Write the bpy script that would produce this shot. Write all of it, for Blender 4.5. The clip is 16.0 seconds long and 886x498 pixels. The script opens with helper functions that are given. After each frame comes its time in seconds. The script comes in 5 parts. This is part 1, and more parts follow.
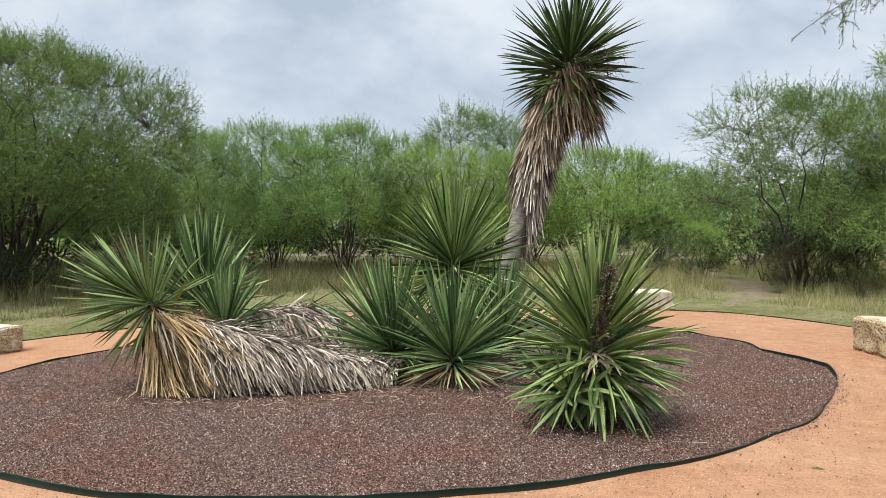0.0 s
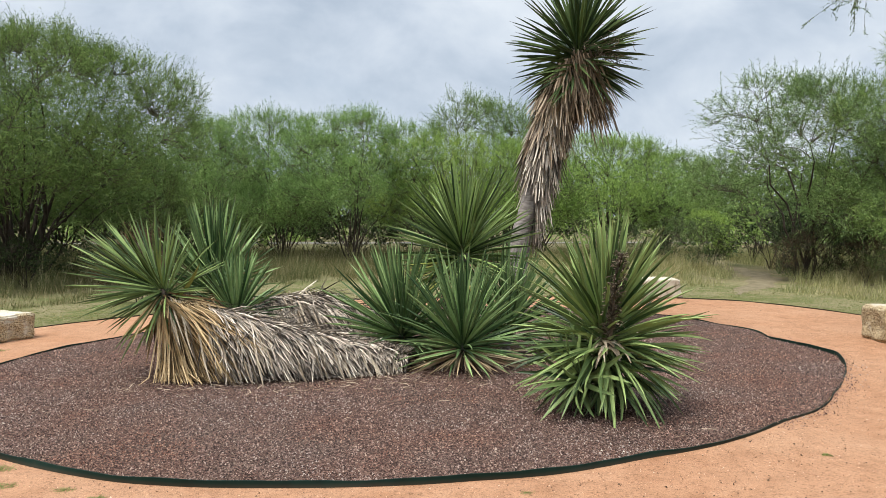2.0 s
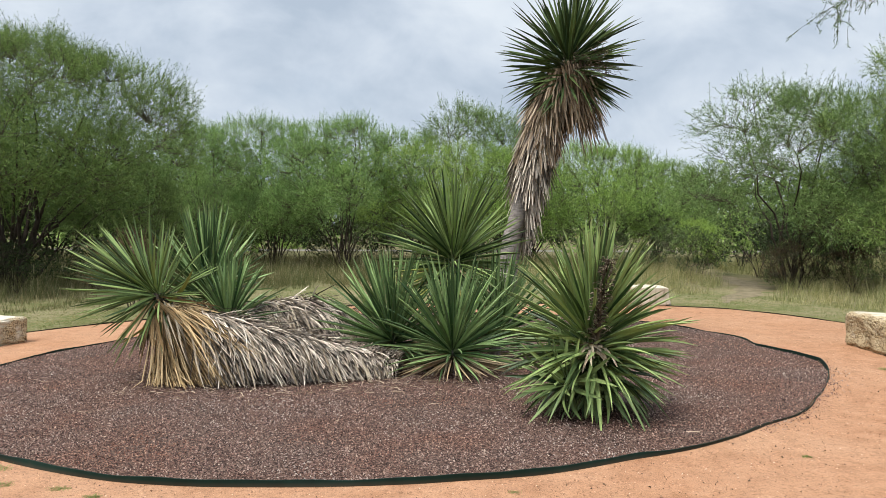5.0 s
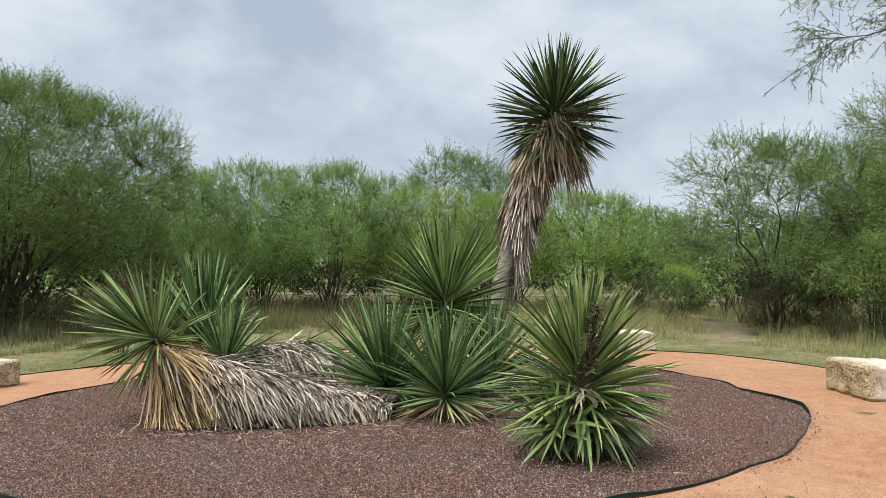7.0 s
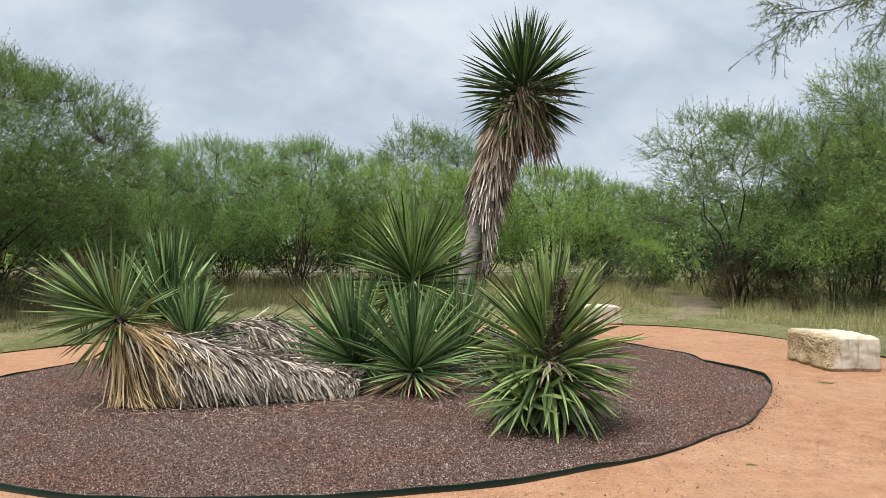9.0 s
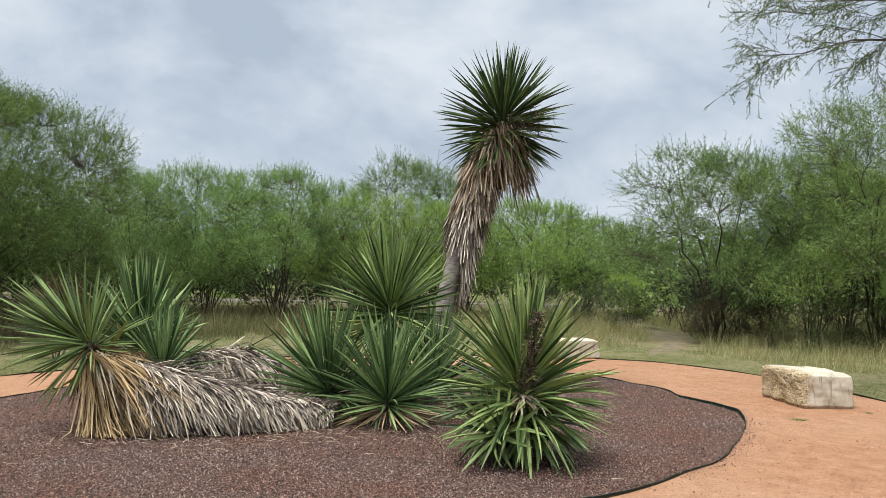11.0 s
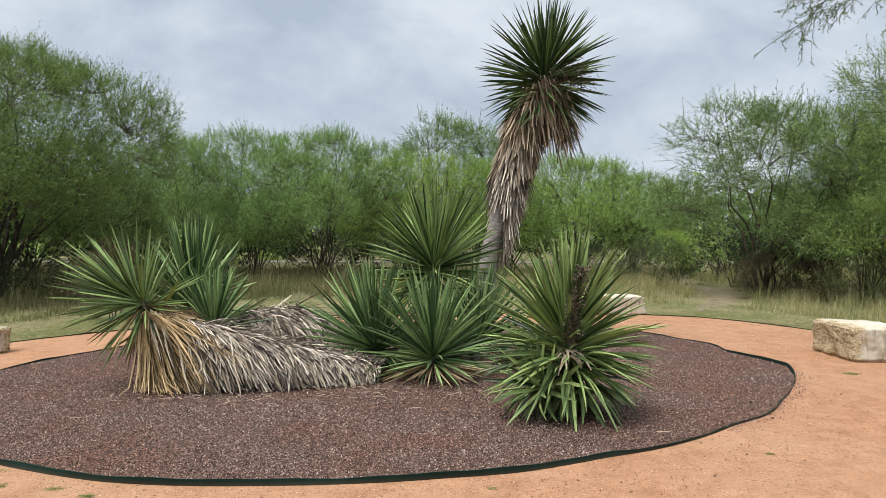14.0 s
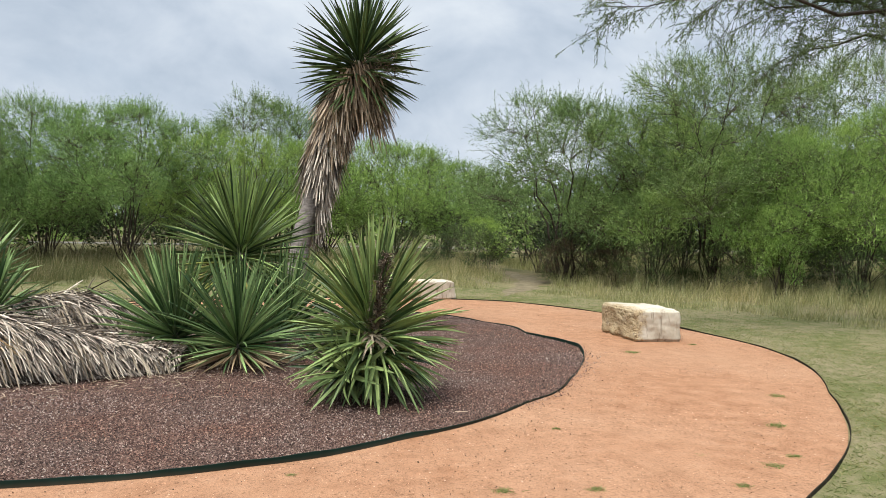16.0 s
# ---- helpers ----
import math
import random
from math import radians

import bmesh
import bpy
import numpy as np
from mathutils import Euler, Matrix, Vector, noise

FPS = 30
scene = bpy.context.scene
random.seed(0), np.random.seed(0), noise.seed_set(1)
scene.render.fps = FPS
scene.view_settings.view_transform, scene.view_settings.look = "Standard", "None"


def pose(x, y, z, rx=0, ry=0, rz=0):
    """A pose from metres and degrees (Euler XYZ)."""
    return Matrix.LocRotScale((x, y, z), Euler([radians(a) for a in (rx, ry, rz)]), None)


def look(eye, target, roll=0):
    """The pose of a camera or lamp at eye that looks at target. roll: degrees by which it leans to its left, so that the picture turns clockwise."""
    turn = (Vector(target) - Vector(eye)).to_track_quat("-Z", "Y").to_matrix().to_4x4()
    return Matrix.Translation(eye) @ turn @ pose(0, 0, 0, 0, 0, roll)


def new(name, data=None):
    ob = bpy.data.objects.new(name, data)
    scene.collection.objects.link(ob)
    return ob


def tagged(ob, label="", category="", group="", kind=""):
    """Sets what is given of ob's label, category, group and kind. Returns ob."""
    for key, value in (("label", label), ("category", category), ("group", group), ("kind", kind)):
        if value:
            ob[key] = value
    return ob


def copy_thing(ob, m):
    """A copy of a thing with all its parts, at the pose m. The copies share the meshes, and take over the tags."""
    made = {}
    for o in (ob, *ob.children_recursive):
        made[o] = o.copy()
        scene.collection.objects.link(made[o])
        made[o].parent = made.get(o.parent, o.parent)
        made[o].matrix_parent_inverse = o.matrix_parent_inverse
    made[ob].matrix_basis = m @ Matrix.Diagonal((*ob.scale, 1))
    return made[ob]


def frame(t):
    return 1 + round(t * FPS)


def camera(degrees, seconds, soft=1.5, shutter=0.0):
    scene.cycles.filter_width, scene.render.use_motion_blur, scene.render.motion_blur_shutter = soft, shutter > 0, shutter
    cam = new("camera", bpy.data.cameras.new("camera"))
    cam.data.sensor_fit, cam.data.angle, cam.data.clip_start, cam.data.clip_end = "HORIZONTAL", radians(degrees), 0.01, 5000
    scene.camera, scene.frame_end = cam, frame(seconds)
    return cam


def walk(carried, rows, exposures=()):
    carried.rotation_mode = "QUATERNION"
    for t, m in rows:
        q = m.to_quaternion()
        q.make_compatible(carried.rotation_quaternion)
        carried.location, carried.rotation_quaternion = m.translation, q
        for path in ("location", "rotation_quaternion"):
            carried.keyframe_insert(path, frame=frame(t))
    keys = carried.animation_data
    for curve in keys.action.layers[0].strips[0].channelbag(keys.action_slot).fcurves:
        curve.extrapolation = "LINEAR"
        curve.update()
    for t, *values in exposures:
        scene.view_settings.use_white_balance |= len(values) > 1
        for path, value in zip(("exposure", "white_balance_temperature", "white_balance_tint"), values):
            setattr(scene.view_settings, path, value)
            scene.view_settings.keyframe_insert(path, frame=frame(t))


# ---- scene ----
cam = camera(59.8, 16.0, soft=0.4)
# seconds, place, yaw (to the left), pitch (up), lean
ROWS = [
    (0.0, 0.000, 0.000, 1.550, 0.00, -1.50, 0.00),
    (0.5, -0.035, -0.015, 1.551, 0.85, -1.48, 0.15),
    (1.0, -0.037, -0.028, 1.539, 0.63, -1.89, 0.40),
    (1.5, -0.047, -0.020, 1.527, 0.57, -2.19, 0.28),
    (2.0, -0.038, -0.020, 1.547, 0.42, -2.39, 0.00),
    (2.5, -0.028, -0.030, 1.541, -0.06, -2.29, 0.02),
    (3.0, -0.018, -0.038, 1.541, 0.00, -2.12, 0.13),
    (5.5, -0.044, -0.223, 1.530, -0.42, -1.69, 0.46),
    (6.0, -0.116, -0.336, 1.544, -1.85, -1.14, 0.88),
    (6.5, -0.127, -0.361, 1.552, -2.31, 0.77, 1.14),
    (7.0, -0.119, -0.369, 1.554, -1.33, 1.49, 0.59),
    (7.5, -0.118, -0.359, 1.546, -0.15, 1.20, 0.42),
    (8.0, -0.113, -0.352, 1.539, 0.11, 0.40, 0.52),
    (8.5, -0.100, -0.344, 1.535, -1.16, -0.35, 0.43),
    (9.0, -0.095, -0.334, 1.535, -3.62, -0.20, 0.20),
    (11.5, -0.045, -0.370, 1.549, -5.34, 3.16, 1.27),
    (12.0, -0.042, -0.380, 1.575, -6.82, 4.50, 1.14),
    (12.5, -0.050, -0.350, 1.583, -8.05, 5.78, 1.67),
    (13.0, -0.044, -0.410, 1.558, -6.30, 4.33, 1.17),
    (13.5, -0.043, -0.355, 1.532, -2.54, 0.77, 0.41),
    (14.0, -0.044, -0.366, 1.516, -1.73, -0.91, 0.26),
    (14.5, -0.012, -0.385, 1.520, -4.56, -1.55, 0.89),
    (15.0, 0.008, -0.390, 1.523, -8.71, -1.72, 1.45),
    (15.5, 0.034, -0.397, 1.540, -12.88, -1.88, 1.49),
    (16.0, 0.059, -0.404, 1.531, -15.08, -1.89, 1.38),
]
walk(cam, [(t, pose(x, y, z, 90 + pitch, 0, yaw) @ pose(0, 0, 0, 0, 0, lean)) for t, x, y, z, yaw, pitch, lean in ROWS],
     exposures=[(0.0, 0.40), (5.5, 0.39), (7.0, 0.31), (9.0, 0.32), (11.5, 0.27), (12.5, 0.20), (13.5, 0.22), (14.5, 0.35), (16.0, 0.36)])

# ---- light: an overcast noon ----
SUN_UP, SUN_TURN = 66.0, 225.0
world = bpy.data.worlds.new("overcast_sky")
scene.world = world
world.use_nodes = True
wn, wl = world.node_tree.nodes, world.node_tree.links
wn.clear()


def wnode(kind, **values):
    n = wn.new(kind)
    for key, value in values.items():
        n.inputs[key].default_value = value
    return n


sky = wn.new("ShaderNodeTexSky")
sky.sky_type, sky.sun_disc = "NISHITA", False
sky.sun_elevation, sky.sun_rotation = radians(SUN_UP), radians(SUN_TURN)
sky.air_density, sky.dust_density = 1.0, 2.0
clear_sky = wnode("ShaderNodeBackground", Strength=0.10)
wl.new(sky.outputs["Color"], clear_sky.inputs["Color"])
place = wn.new("ShaderNodeTexCoord")
squash = wn.new("ShaderNodeMapping")
squash.inputs["Scale"].default_value = (1.0, 1.0, 1.45)
squash.inputs["Location"].default_value = (0.62, 0.2, 0.31)
wl.new(place.outputs["Generated"], squash.inputs["Vector"])
big = wnode("ShaderNodeTexNoise", Scale=2.3, Detail=5.0, Roughness=0.52, Distortion=0.25)
wl.new(squash.outputs["Vector"], big.inputs["Vector"])
shade = wn.new("ShaderNodeValToRGB")
shade.color_ramp.elements[0].position, shade.color_ramp.elements[0].color = 0.40, (0.385, 0.455, 0.545, 1)
shade.color_ramp.elements[1].position, shade.color_ramp.elements[1].color = 0.64, (0.625, 0.68, 0.74, 1)
mid = shade.color_ramp.elements.new(0.50)
mid.color = (0.485, 0.550, 0.635, 1)
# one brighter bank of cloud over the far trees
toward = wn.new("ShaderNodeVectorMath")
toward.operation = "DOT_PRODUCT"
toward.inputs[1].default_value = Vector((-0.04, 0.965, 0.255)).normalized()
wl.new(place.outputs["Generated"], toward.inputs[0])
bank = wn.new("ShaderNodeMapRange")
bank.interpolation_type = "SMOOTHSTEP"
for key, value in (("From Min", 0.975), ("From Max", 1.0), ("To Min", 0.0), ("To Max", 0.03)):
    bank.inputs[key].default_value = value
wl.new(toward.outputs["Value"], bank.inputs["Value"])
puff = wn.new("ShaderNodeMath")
billow = wnode("ShaderNodeTexNoise", Scale=6.5, Detail=7.0, Roughness=0.58, Distortion=0.4)
wl.new(squash.outputs["Vector"], billow.inputs["Vector"])
heap = wn.new("ShaderNodeMath")
heap.operation = "MULTIPLY_ADD"
wl.new(billow.outputs["Fac"], heap.inputs[0])
heap.inputs[1].default_value = 0.45
less = wn.new("ShaderNodeMath")
less.operation = "SUBTRACT"
wl.new(big.outputs["Fac"], less.inputs[0])
less.inputs[1].default_value = 0.225
wl.new(less.outputs["Value"], heap.inputs[2])
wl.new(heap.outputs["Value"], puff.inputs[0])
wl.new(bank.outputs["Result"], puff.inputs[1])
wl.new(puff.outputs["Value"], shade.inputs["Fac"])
cloud = wnode("ShaderNodeBackground", Strength=1.0)
wl.new(shade.outputs["Color"], cloud.inputs["Color"])
# an overcast sky is brighter overhead than at the horizon
height = wn.new("ShaderNodeSeparateXYZ")
wl.new(place.outputs["Generated"], height.inputs["Vector"])
overhead = wn.new("ShaderNodeMapRange")
overhead.interpolation_type = "SMOOTHSTEP"
for key, value in (("From Min", 0.36), ("From Max", 1.0), ("To Min", 0.97), ("To Max", 2.5)):
    overhead.inputs[key].default_value = value
wl.new(height.outputs["Z"], overhead.inputs["Value"])
wl.new(overhead.outputs["Result"], cloud.inputs["Strength"])
holes = wnode("ShaderNodeTexNoise", Scale=3.1, Detail=4.0, Roughness=0.55)
wl.new(squash.outputs["Vector"], holes.inputs["Vector"])
cover = wn.new("ShaderNodeMapRange")
cover.inputs["From Min"].default_value, cover.inputs["From Max"].default_value = 0.34, 0.46
cover.inputs["To Min"].default_value, cover.inputs["To Max"].default_value = 0.72, 0.97
wl.new(holes.outputs["Fac"], cover.inputs["Value"])
both = wn.new("ShaderNodeMixShader")
wl.new(cover.outputs["Result"], both.inputs["Fac"])
wl.new(clear_sky.outputs["Background"], both.inputs[1])
wl.new(cloud.outputs["Background"], both.inputs[2])
sky_out = wn.new("ShaderNodeOutputWorld")
wl.new(both.outputs["Shader"], sky_out.inputs["Surface"])

lamp = bpy.data.lights.new("sun", "SUN")
lamp.energy, lamp.angle, lamp.color = 4.1, radians(26), (1.0, 0.96, 0.90)
sun = new("sun", lamp)
sun.matrix_basis = look((-6, -6, 20), (-6 + math.sin(radians(SUN_TURN)) * -1.0, -6 + math.cos(radians(SUN_TURN)) * -1.0, 20 - math.tan(radians(SUN_UP))))


# ---- materials ----
class Mat:
    """A small builder of node materials."""

    def __init__(self, name, rough=0.8, spec=0.3, metal=0.0):
        self.m = bpy.data.materials.new(name)
        self.m.use_nodes = True
        self.n, self.l = self.m.node_tree.nodes, self.m.node_tree.links
        self.b = self.n["Principled BSDF"]
        self.b.inputs["Roughness"].default_value = rough
        self.b.inputs["Specular IOR Level"].default_value = spec
        self.b.inputs["Metallic"].default_value = metal
        self.pos = self.n.new("ShaderNodeNewGeometry").outputs["Position"]

    def noise(self, scale, detail=4.0, rough=0.6, vector=None, stretch=None):
        t = self.n.new("ShaderNodeTexNoise")
        t.inputs["Scale"].default_value, t.inputs["Detail"].default_value, t.inputs["Roughness"].default_value = scale, detail, rough
        v = vector or self.pos
        if stretch:
            mp = self.n.new("ShaderNodeMapping")
            mp.inputs["Scale"].default_value = stretch
            self.l.new(v, mp.inputs["Vector"])
            v = mp.outputs["Vector"]
        self.l.new(v, t.inputs["Vector"])
        return t.outputs["Fac"]

    def cells(self, scale, out="Distance"):
        t = self.n.new("ShaderNodeTexVoronoi")
        t.inputs["Scale"].default_value = scale
        self.l.new(self.pos, t.inputs["Vector"])
        return t.outputs[out]

    def ramp(self, fac, *stops):
        r = self.n.new("ShaderNodeValToRGB")
        e = r.color_ramp.elements
        while len(e) < len(stops):
            e.new(0.5)
        for k, (p, c) in enumerate(stops):
            e[k].position, e[k].color = p, (*c, 1)
        self.l.new(fac, r.inputs["Fac"])
        return r.outputs["Color"]

    def mix(self, fac, a, b, how="MIX"):
        x = self.n.new("ShaderNodeMix")
        x.data_type, x.blend_type = "RGBA", how
        for sock, v in ((x.inputs[0], fac), (x.inputs[6], a), (x.inputs[7], b)):
            if isinstance(v, (int, float)):
                sock.default_value = v
            elif isinstance(v, tuple):
                sock.default_value = (*v, 1)
            else:
                self.l.new(v, sock)
        return x.outputs[2]

    def value(self, fac, a0, a1, b0, b1):
        r = self.n.new("ShaderNodeMapRange")
        for k, v in zip(("From Min", "From Max", "To Min", "To Max"), (a0, a1, b0, b1)):
            r.inputs[k].default_value = v
        self.l.new(fac, r.inputs["Value"])
        return r.outputs["Result"]

    def island(self):
        return self.n.new("ShaderNodeNewGeometry").outputs["Random Per Island"]

    def piece(self):
        return self.n.new("ShaderNodeObjectInfo").outputs["Random"]

    def local(self):
        return self.n.new("ShaderNodeTexCoord").outputs["Object"]

    def split(self, vector):
        s = self.n.new("ShaderNodeSeparateXYZ")
        self.l.new(vector, s.inputs["Vector"])
        return s.outputs

    def color(self, c):
        self.l.new(c, self.b.inputs["Base Color"])
        return self

    def rough(self, r):
        self.l.new(r, self.b.inputs["Roughness"])
        return self

    def bump(self, height, strength=0.4, distance=0.01):
        b = self.n.new("ShaderNodeBump")
        b.inputs["Strength"].default_value, b.inputs["Distance"].default_value = strength, distance
        self.l.new(height, b.inputs["Height"])
        self.l.new(b.outputs["Normal"], self.b.inputs["Normal"])
        return self

    def glowing_through(self, colour, share):
        """Thin leaves let light through."""
        t = self.n.new("ShaderNodeBsdfTranslucent")
        self.l.new(colour, t.inputs["Color"])
        x = self.n.new("ShaderNodeMixShader")
        x.inputs["Fac"].default_value = share
        out = self.n["Material Output"]
        self.l.new(self.b.outputs["BSDF"], x.inputs[1])
        self.l.new(t.outputs["BSDF"], x.inputs[2])
        self.l.new(x.outputs["Shader"], out.inputs["Surface"])
        return self


def m_ground():
    m = Mat("meadow_soil", 0.95, 0.1)
    a, b, c = m.noise(0.35, 5), m.noise(3.0, 5), m.noise(60, 3)
    green = m.ramp(b, (0.3, (0.062, 0.074, 0.027)), (0.7, (0.115, 0.118, 0.048)))
    straw = m.ramp(c, (0.3, (0.14, 0.11, 0.06)), (0.7, (0.27, 0.22, 0.13)))
    return m.color(m.mix(m.value(a, 0.38, 0.62, 0.15, 0.85), green, straw)).bump(c, 0.6, 0.03).m


def m_lawn():
    """Close-cut grass, worn through to straw and earth in patches."""
    m = Mat("mown_lawn", 0.95, 0.1)
    a, b, c = m.noise(0.8, 5, 0.6), m.noise(5, 5, 0.65), m.noise(110, 3, 0.7)
    green = m.ramp(c, (0.3, (0.060, 0.072, 0.024)), (0.55, (0.108, 0.118, 0.040)), (0.75, (0.175, 0.172, 0.070)))
    worn = m.ramp(c, (0.3, (0.13, 0.108, 0.060)), (0.7, (0.29, 0.245, 0.145)))
    mask = m.mix(0.5, m.value(a, 0.42, 0.58, 0.0, 1.0), m.value(b, 0.45, 0.60, 0.0, 1.0))
    return m.color(m.mix(mask, green, worn)).bump(m.mix(0.5, b, c), 0.7, 0.02).m


def m_path():
    m = Mat("decomposed_granite", 0.95, 0.12)
    a, b, c, d = m.noise(0.6, 4), m.noise(5, 5), m.noise(120, 3, 0.7), m.noise(420, 2, 0.7)
    base = m.ramp(b, (0.25, (0.262, 0.134, 0.073)), (0.55, (0.348, 0.187, 0.106)), (0.8, (0.40, 0.236, 0.143)))
    pale = m.mix(m.value(a, 0.4, 0.7, 0.0, 0.55), base, (0.395, 0.242, 0.15))
    grit = m.ramp(c, (0.30, (0.38, 0.35, 0.33)), (0.44, (0.88, 0.88, 0.88)), (0.60, (1.02, 1.02, 1.02)), (0.72, (1.4, 1.4, 1.36)))
    col = m.mix(1.0, pale, grit, "MULTIPLY")
    col = m.mix(1.0, col, m.ramp(m.noise(45, 3, 0.6), (0.28, (0.62, 0.58, 0.55)), (0.44, (1, 1, 1)), (0.64, (1.08, 1.06, 1.04))), "MULTIPLY")
    spots = m.ramp(m.noise(11, 4, 0.65), (0.26, (0.45, 0.40, 0.36)), (0.33, (1, 1, 1)))
    col = m.mix(0.7, col, m.mix(1.0, col, spots, "MULTIPLY"))
    scuff = m.ramp(m.noise(2.2, 6, 0.72, stretch=(1.5, 0.8, 1.0)), (0.36, (0.82, 0.76, 0.71)), (0.50, (1, 1, 1)), (0.66, (1.06, 1.05, 1.04)))
    col = m.mix(0.5, col, m.mix(1.0, col, scuff, "MULTIPLY"))
    crumbs = m.ramp(m.noise(26, 5, 0.75, stretch=(1.3, 1.0, 1.0)), (0.28, (0.38, 0.31, 0.26)), (0.36, (1, 1, 1)))
    col = m.mix(0.75, col, m.mix(1.0, col, crumbs, "MULTIPLY"))
    return m.color(col).bump(m.mix(0.6, m.noise(30, 5, 0.75), m.mix(0.5, c, d)), 0.6, 0.012).m


def m_gravel_base():
    m = Mat("crushed_rock_bed", 0.95, 0.15)
    a, b = m.noise(0.9, 4), m.cells(105)
    col = m.ramp(m.cells(105, "Color"), (0.15, (0.014, 0.009, 0.008)), (0.5, (0.075, 0.047, 0.040)), (0.85, (0.20, 0.145, 0.122)))
    tint = m.ramp(a, (0.35, (0.95, 0.92, 0.86)), (0.65, (1.1, 0.88, 0.76)))
    return m.color(m.mix(1.0, col, tint, "MULTIPLY")).bump(b, 0.8, 0.012).m


def m_stones():
    m = Mat("crushed_rock", 0.9, 0.2)
    isl = m.island()
    col = m.ramp(isl, (0.0, (0.014, 0.010, 0.009)), (0.22, (0.065, 0.042, 0.038)), (0.45, (0.150, 0.098, 0.090)), (0.68, (0.225, 0.168, 0.155)), (0.88, (0.33, 0.28, 0.262)), (0.98, (0.36, 0.32, 0.29)), (1.0, (0.46, 0.41, 0.37)))
    tint = m.ramp(m.noise(0.75, 5, 0.62), (0.40, (1.16, 1.15, 1.08)), (0.50, (1.12, 1.0, 0.90)), (0.60, (1.12, 0.80, 0.62)))
    return m.color(m.mix(1.0, col, tint, "MULTIPLY")).bump(m.noise(300, 2), 0.3, 0.004).m


def m_edging():
    m = Mat("green_painted_steel", 0.7, 0.15)
    a = m.noise(6, 5)
    col = m.ramp(a, (0.3, (0.004, 0.014, 0.010)), (0.6, (0.008, 0.025, 0.018)), (0.82, (0.028, 0.036, 0.026)))
    dust = m.value(m.split(m.pos)[2], 0.0, 0.04, 0.3, 0.0)
    col = m.mix(dust, col, (0.16, 0.085, 0.05))
    return m.color(col).rough(m.value(a, 0.3, 0.7, 0.6, 0.9)).bump(m.noise(40, 3), 0.15, 0.004).m


def m_limestone():
    """Sawn faces are pale and stained; towards the block's own -x side the stone is broken, yellow and full of holes."""
    m = Mat("quarried_limestone", 0.9, 0.2)
    a, b, c = m.noise(3, 5), m.noise(22, 5, 0.65), m.noise(130, 3)
    col = m.ramp(a, (0.3, (0.37, 0.32, 0.235)), (0.5, (0.49, 0.44, 0.345)), (0.72, (0.58, 0.535, 0.44)))
    stain = m.noise(20, 5, 0.65, stretch=(1, 1, 0.16))
    col = m.mix(m.value(stain, 0.55, 0.66, 0.0, 0.75), col, (0.21, 0.17, 0.125))
    col = m.mix(m.value(b, 0.60, 0.72, 0.0, 0.6), col, (0.27, 0.20, 0.13))
    x = m.split(m.local())[0]
    edge = m.n.new("ShaderNodeMath")
    edge.operation = "MULTIPLY_ADD"
    m.l.new(m.noise(6, 4, 0.6), edge.inputs[0])
    edge.inputs[1].default_value = 0.55
    m.l.new(x, edge.inputs[2])
    broken = m.value(edge.outputs[0], -0.03, 0.09, 1.0, 0.0)
    pit, hole = m.cells(75), m.noise(62, 4, 0.65)
    rough = m.mix(m.value(pit, 0.20, 0.45, 0.0, 0.85), (0.60, 0.53, 0.385), (0.44, 0.33, 0.18))
    rough = m.mix(m.value(hole, 0.43, 0.50, 0.95, 0.0), rough, (0.10, 0.060, 0.026))
    col = m.mix(broken, col, rough)
    return m.color(col).bump(m.mix(broken, m.value(m.mix(0.35, b, c), 0.0, 1.0, 0.45, 0.62), m.mix(0.6, pit, hole)), 0.8, 0.022).m


def m_leaf(name, dark, light, tip, rough=0.46):
    m = Mat(name, rough, 0.28)
    r = m.piece()
    col = m.ramp(r, (0.0, dark), (0.35, tuple(d + 0.27 * (l - d) for d, l in zip(dark, light))), (1.0, light))
    z = m.split(m.local())[2]
    col = m.mix(m.value(z, 0.90, 1.0, 0.0, 0.8), col, tip)
    streak = m.noise(5, 3, 0.6, m.local(), (60, 60, 1.2))
    col = m.mix(1.0, col, m.ramp(streak, (0.3, (0.78, 0.8, 0.78)), (0.7, (1.2, 1.18, 1.1))), "MULTIPLY")
    pale = m.value(z, 0.0, 0.08, 0.12, 0.0)
    col = m.mix(pale, col, (0.30, 0.31, 0.17))
    return m.color(col).bump(streak, 0.2, 0.004).glowing_through(col, 0.05).m


def m_dead(name, a, b, c, per_object=True):
    m = Mat(name, 0.85, 0.15)
    r = m.piece() if per_object else m.island()
    col = m.ramp(r, (0.05, a), (0.5, b), (0.95, c))
    g = m.noise(7, 4, 0.6, m.pos, (30, 30, 6))
    col = m.mix(1.0, col, m.ramp(g, (0.3, (0.6, 0.58, 0.55)), (0.65, (1.15, 1.13, 1.1))), "MULTIPLY")
    return m.color(col).bump(g, 0.3, 0.006).m


def m_bark(name, a, b, stretch=(6, 6, 1.5), scale=4):
    m = Mat(name, 0.92, 0.15)
    g = m.noise(scale, 5, 0.65, m.pos, stretch)
    f = m.noise(40, 3)
    return m.color(m.ramp(g, (0.3, a), (0.7, b))).bump(m.mix(0.4, g, f), 0.8, 0.02).m


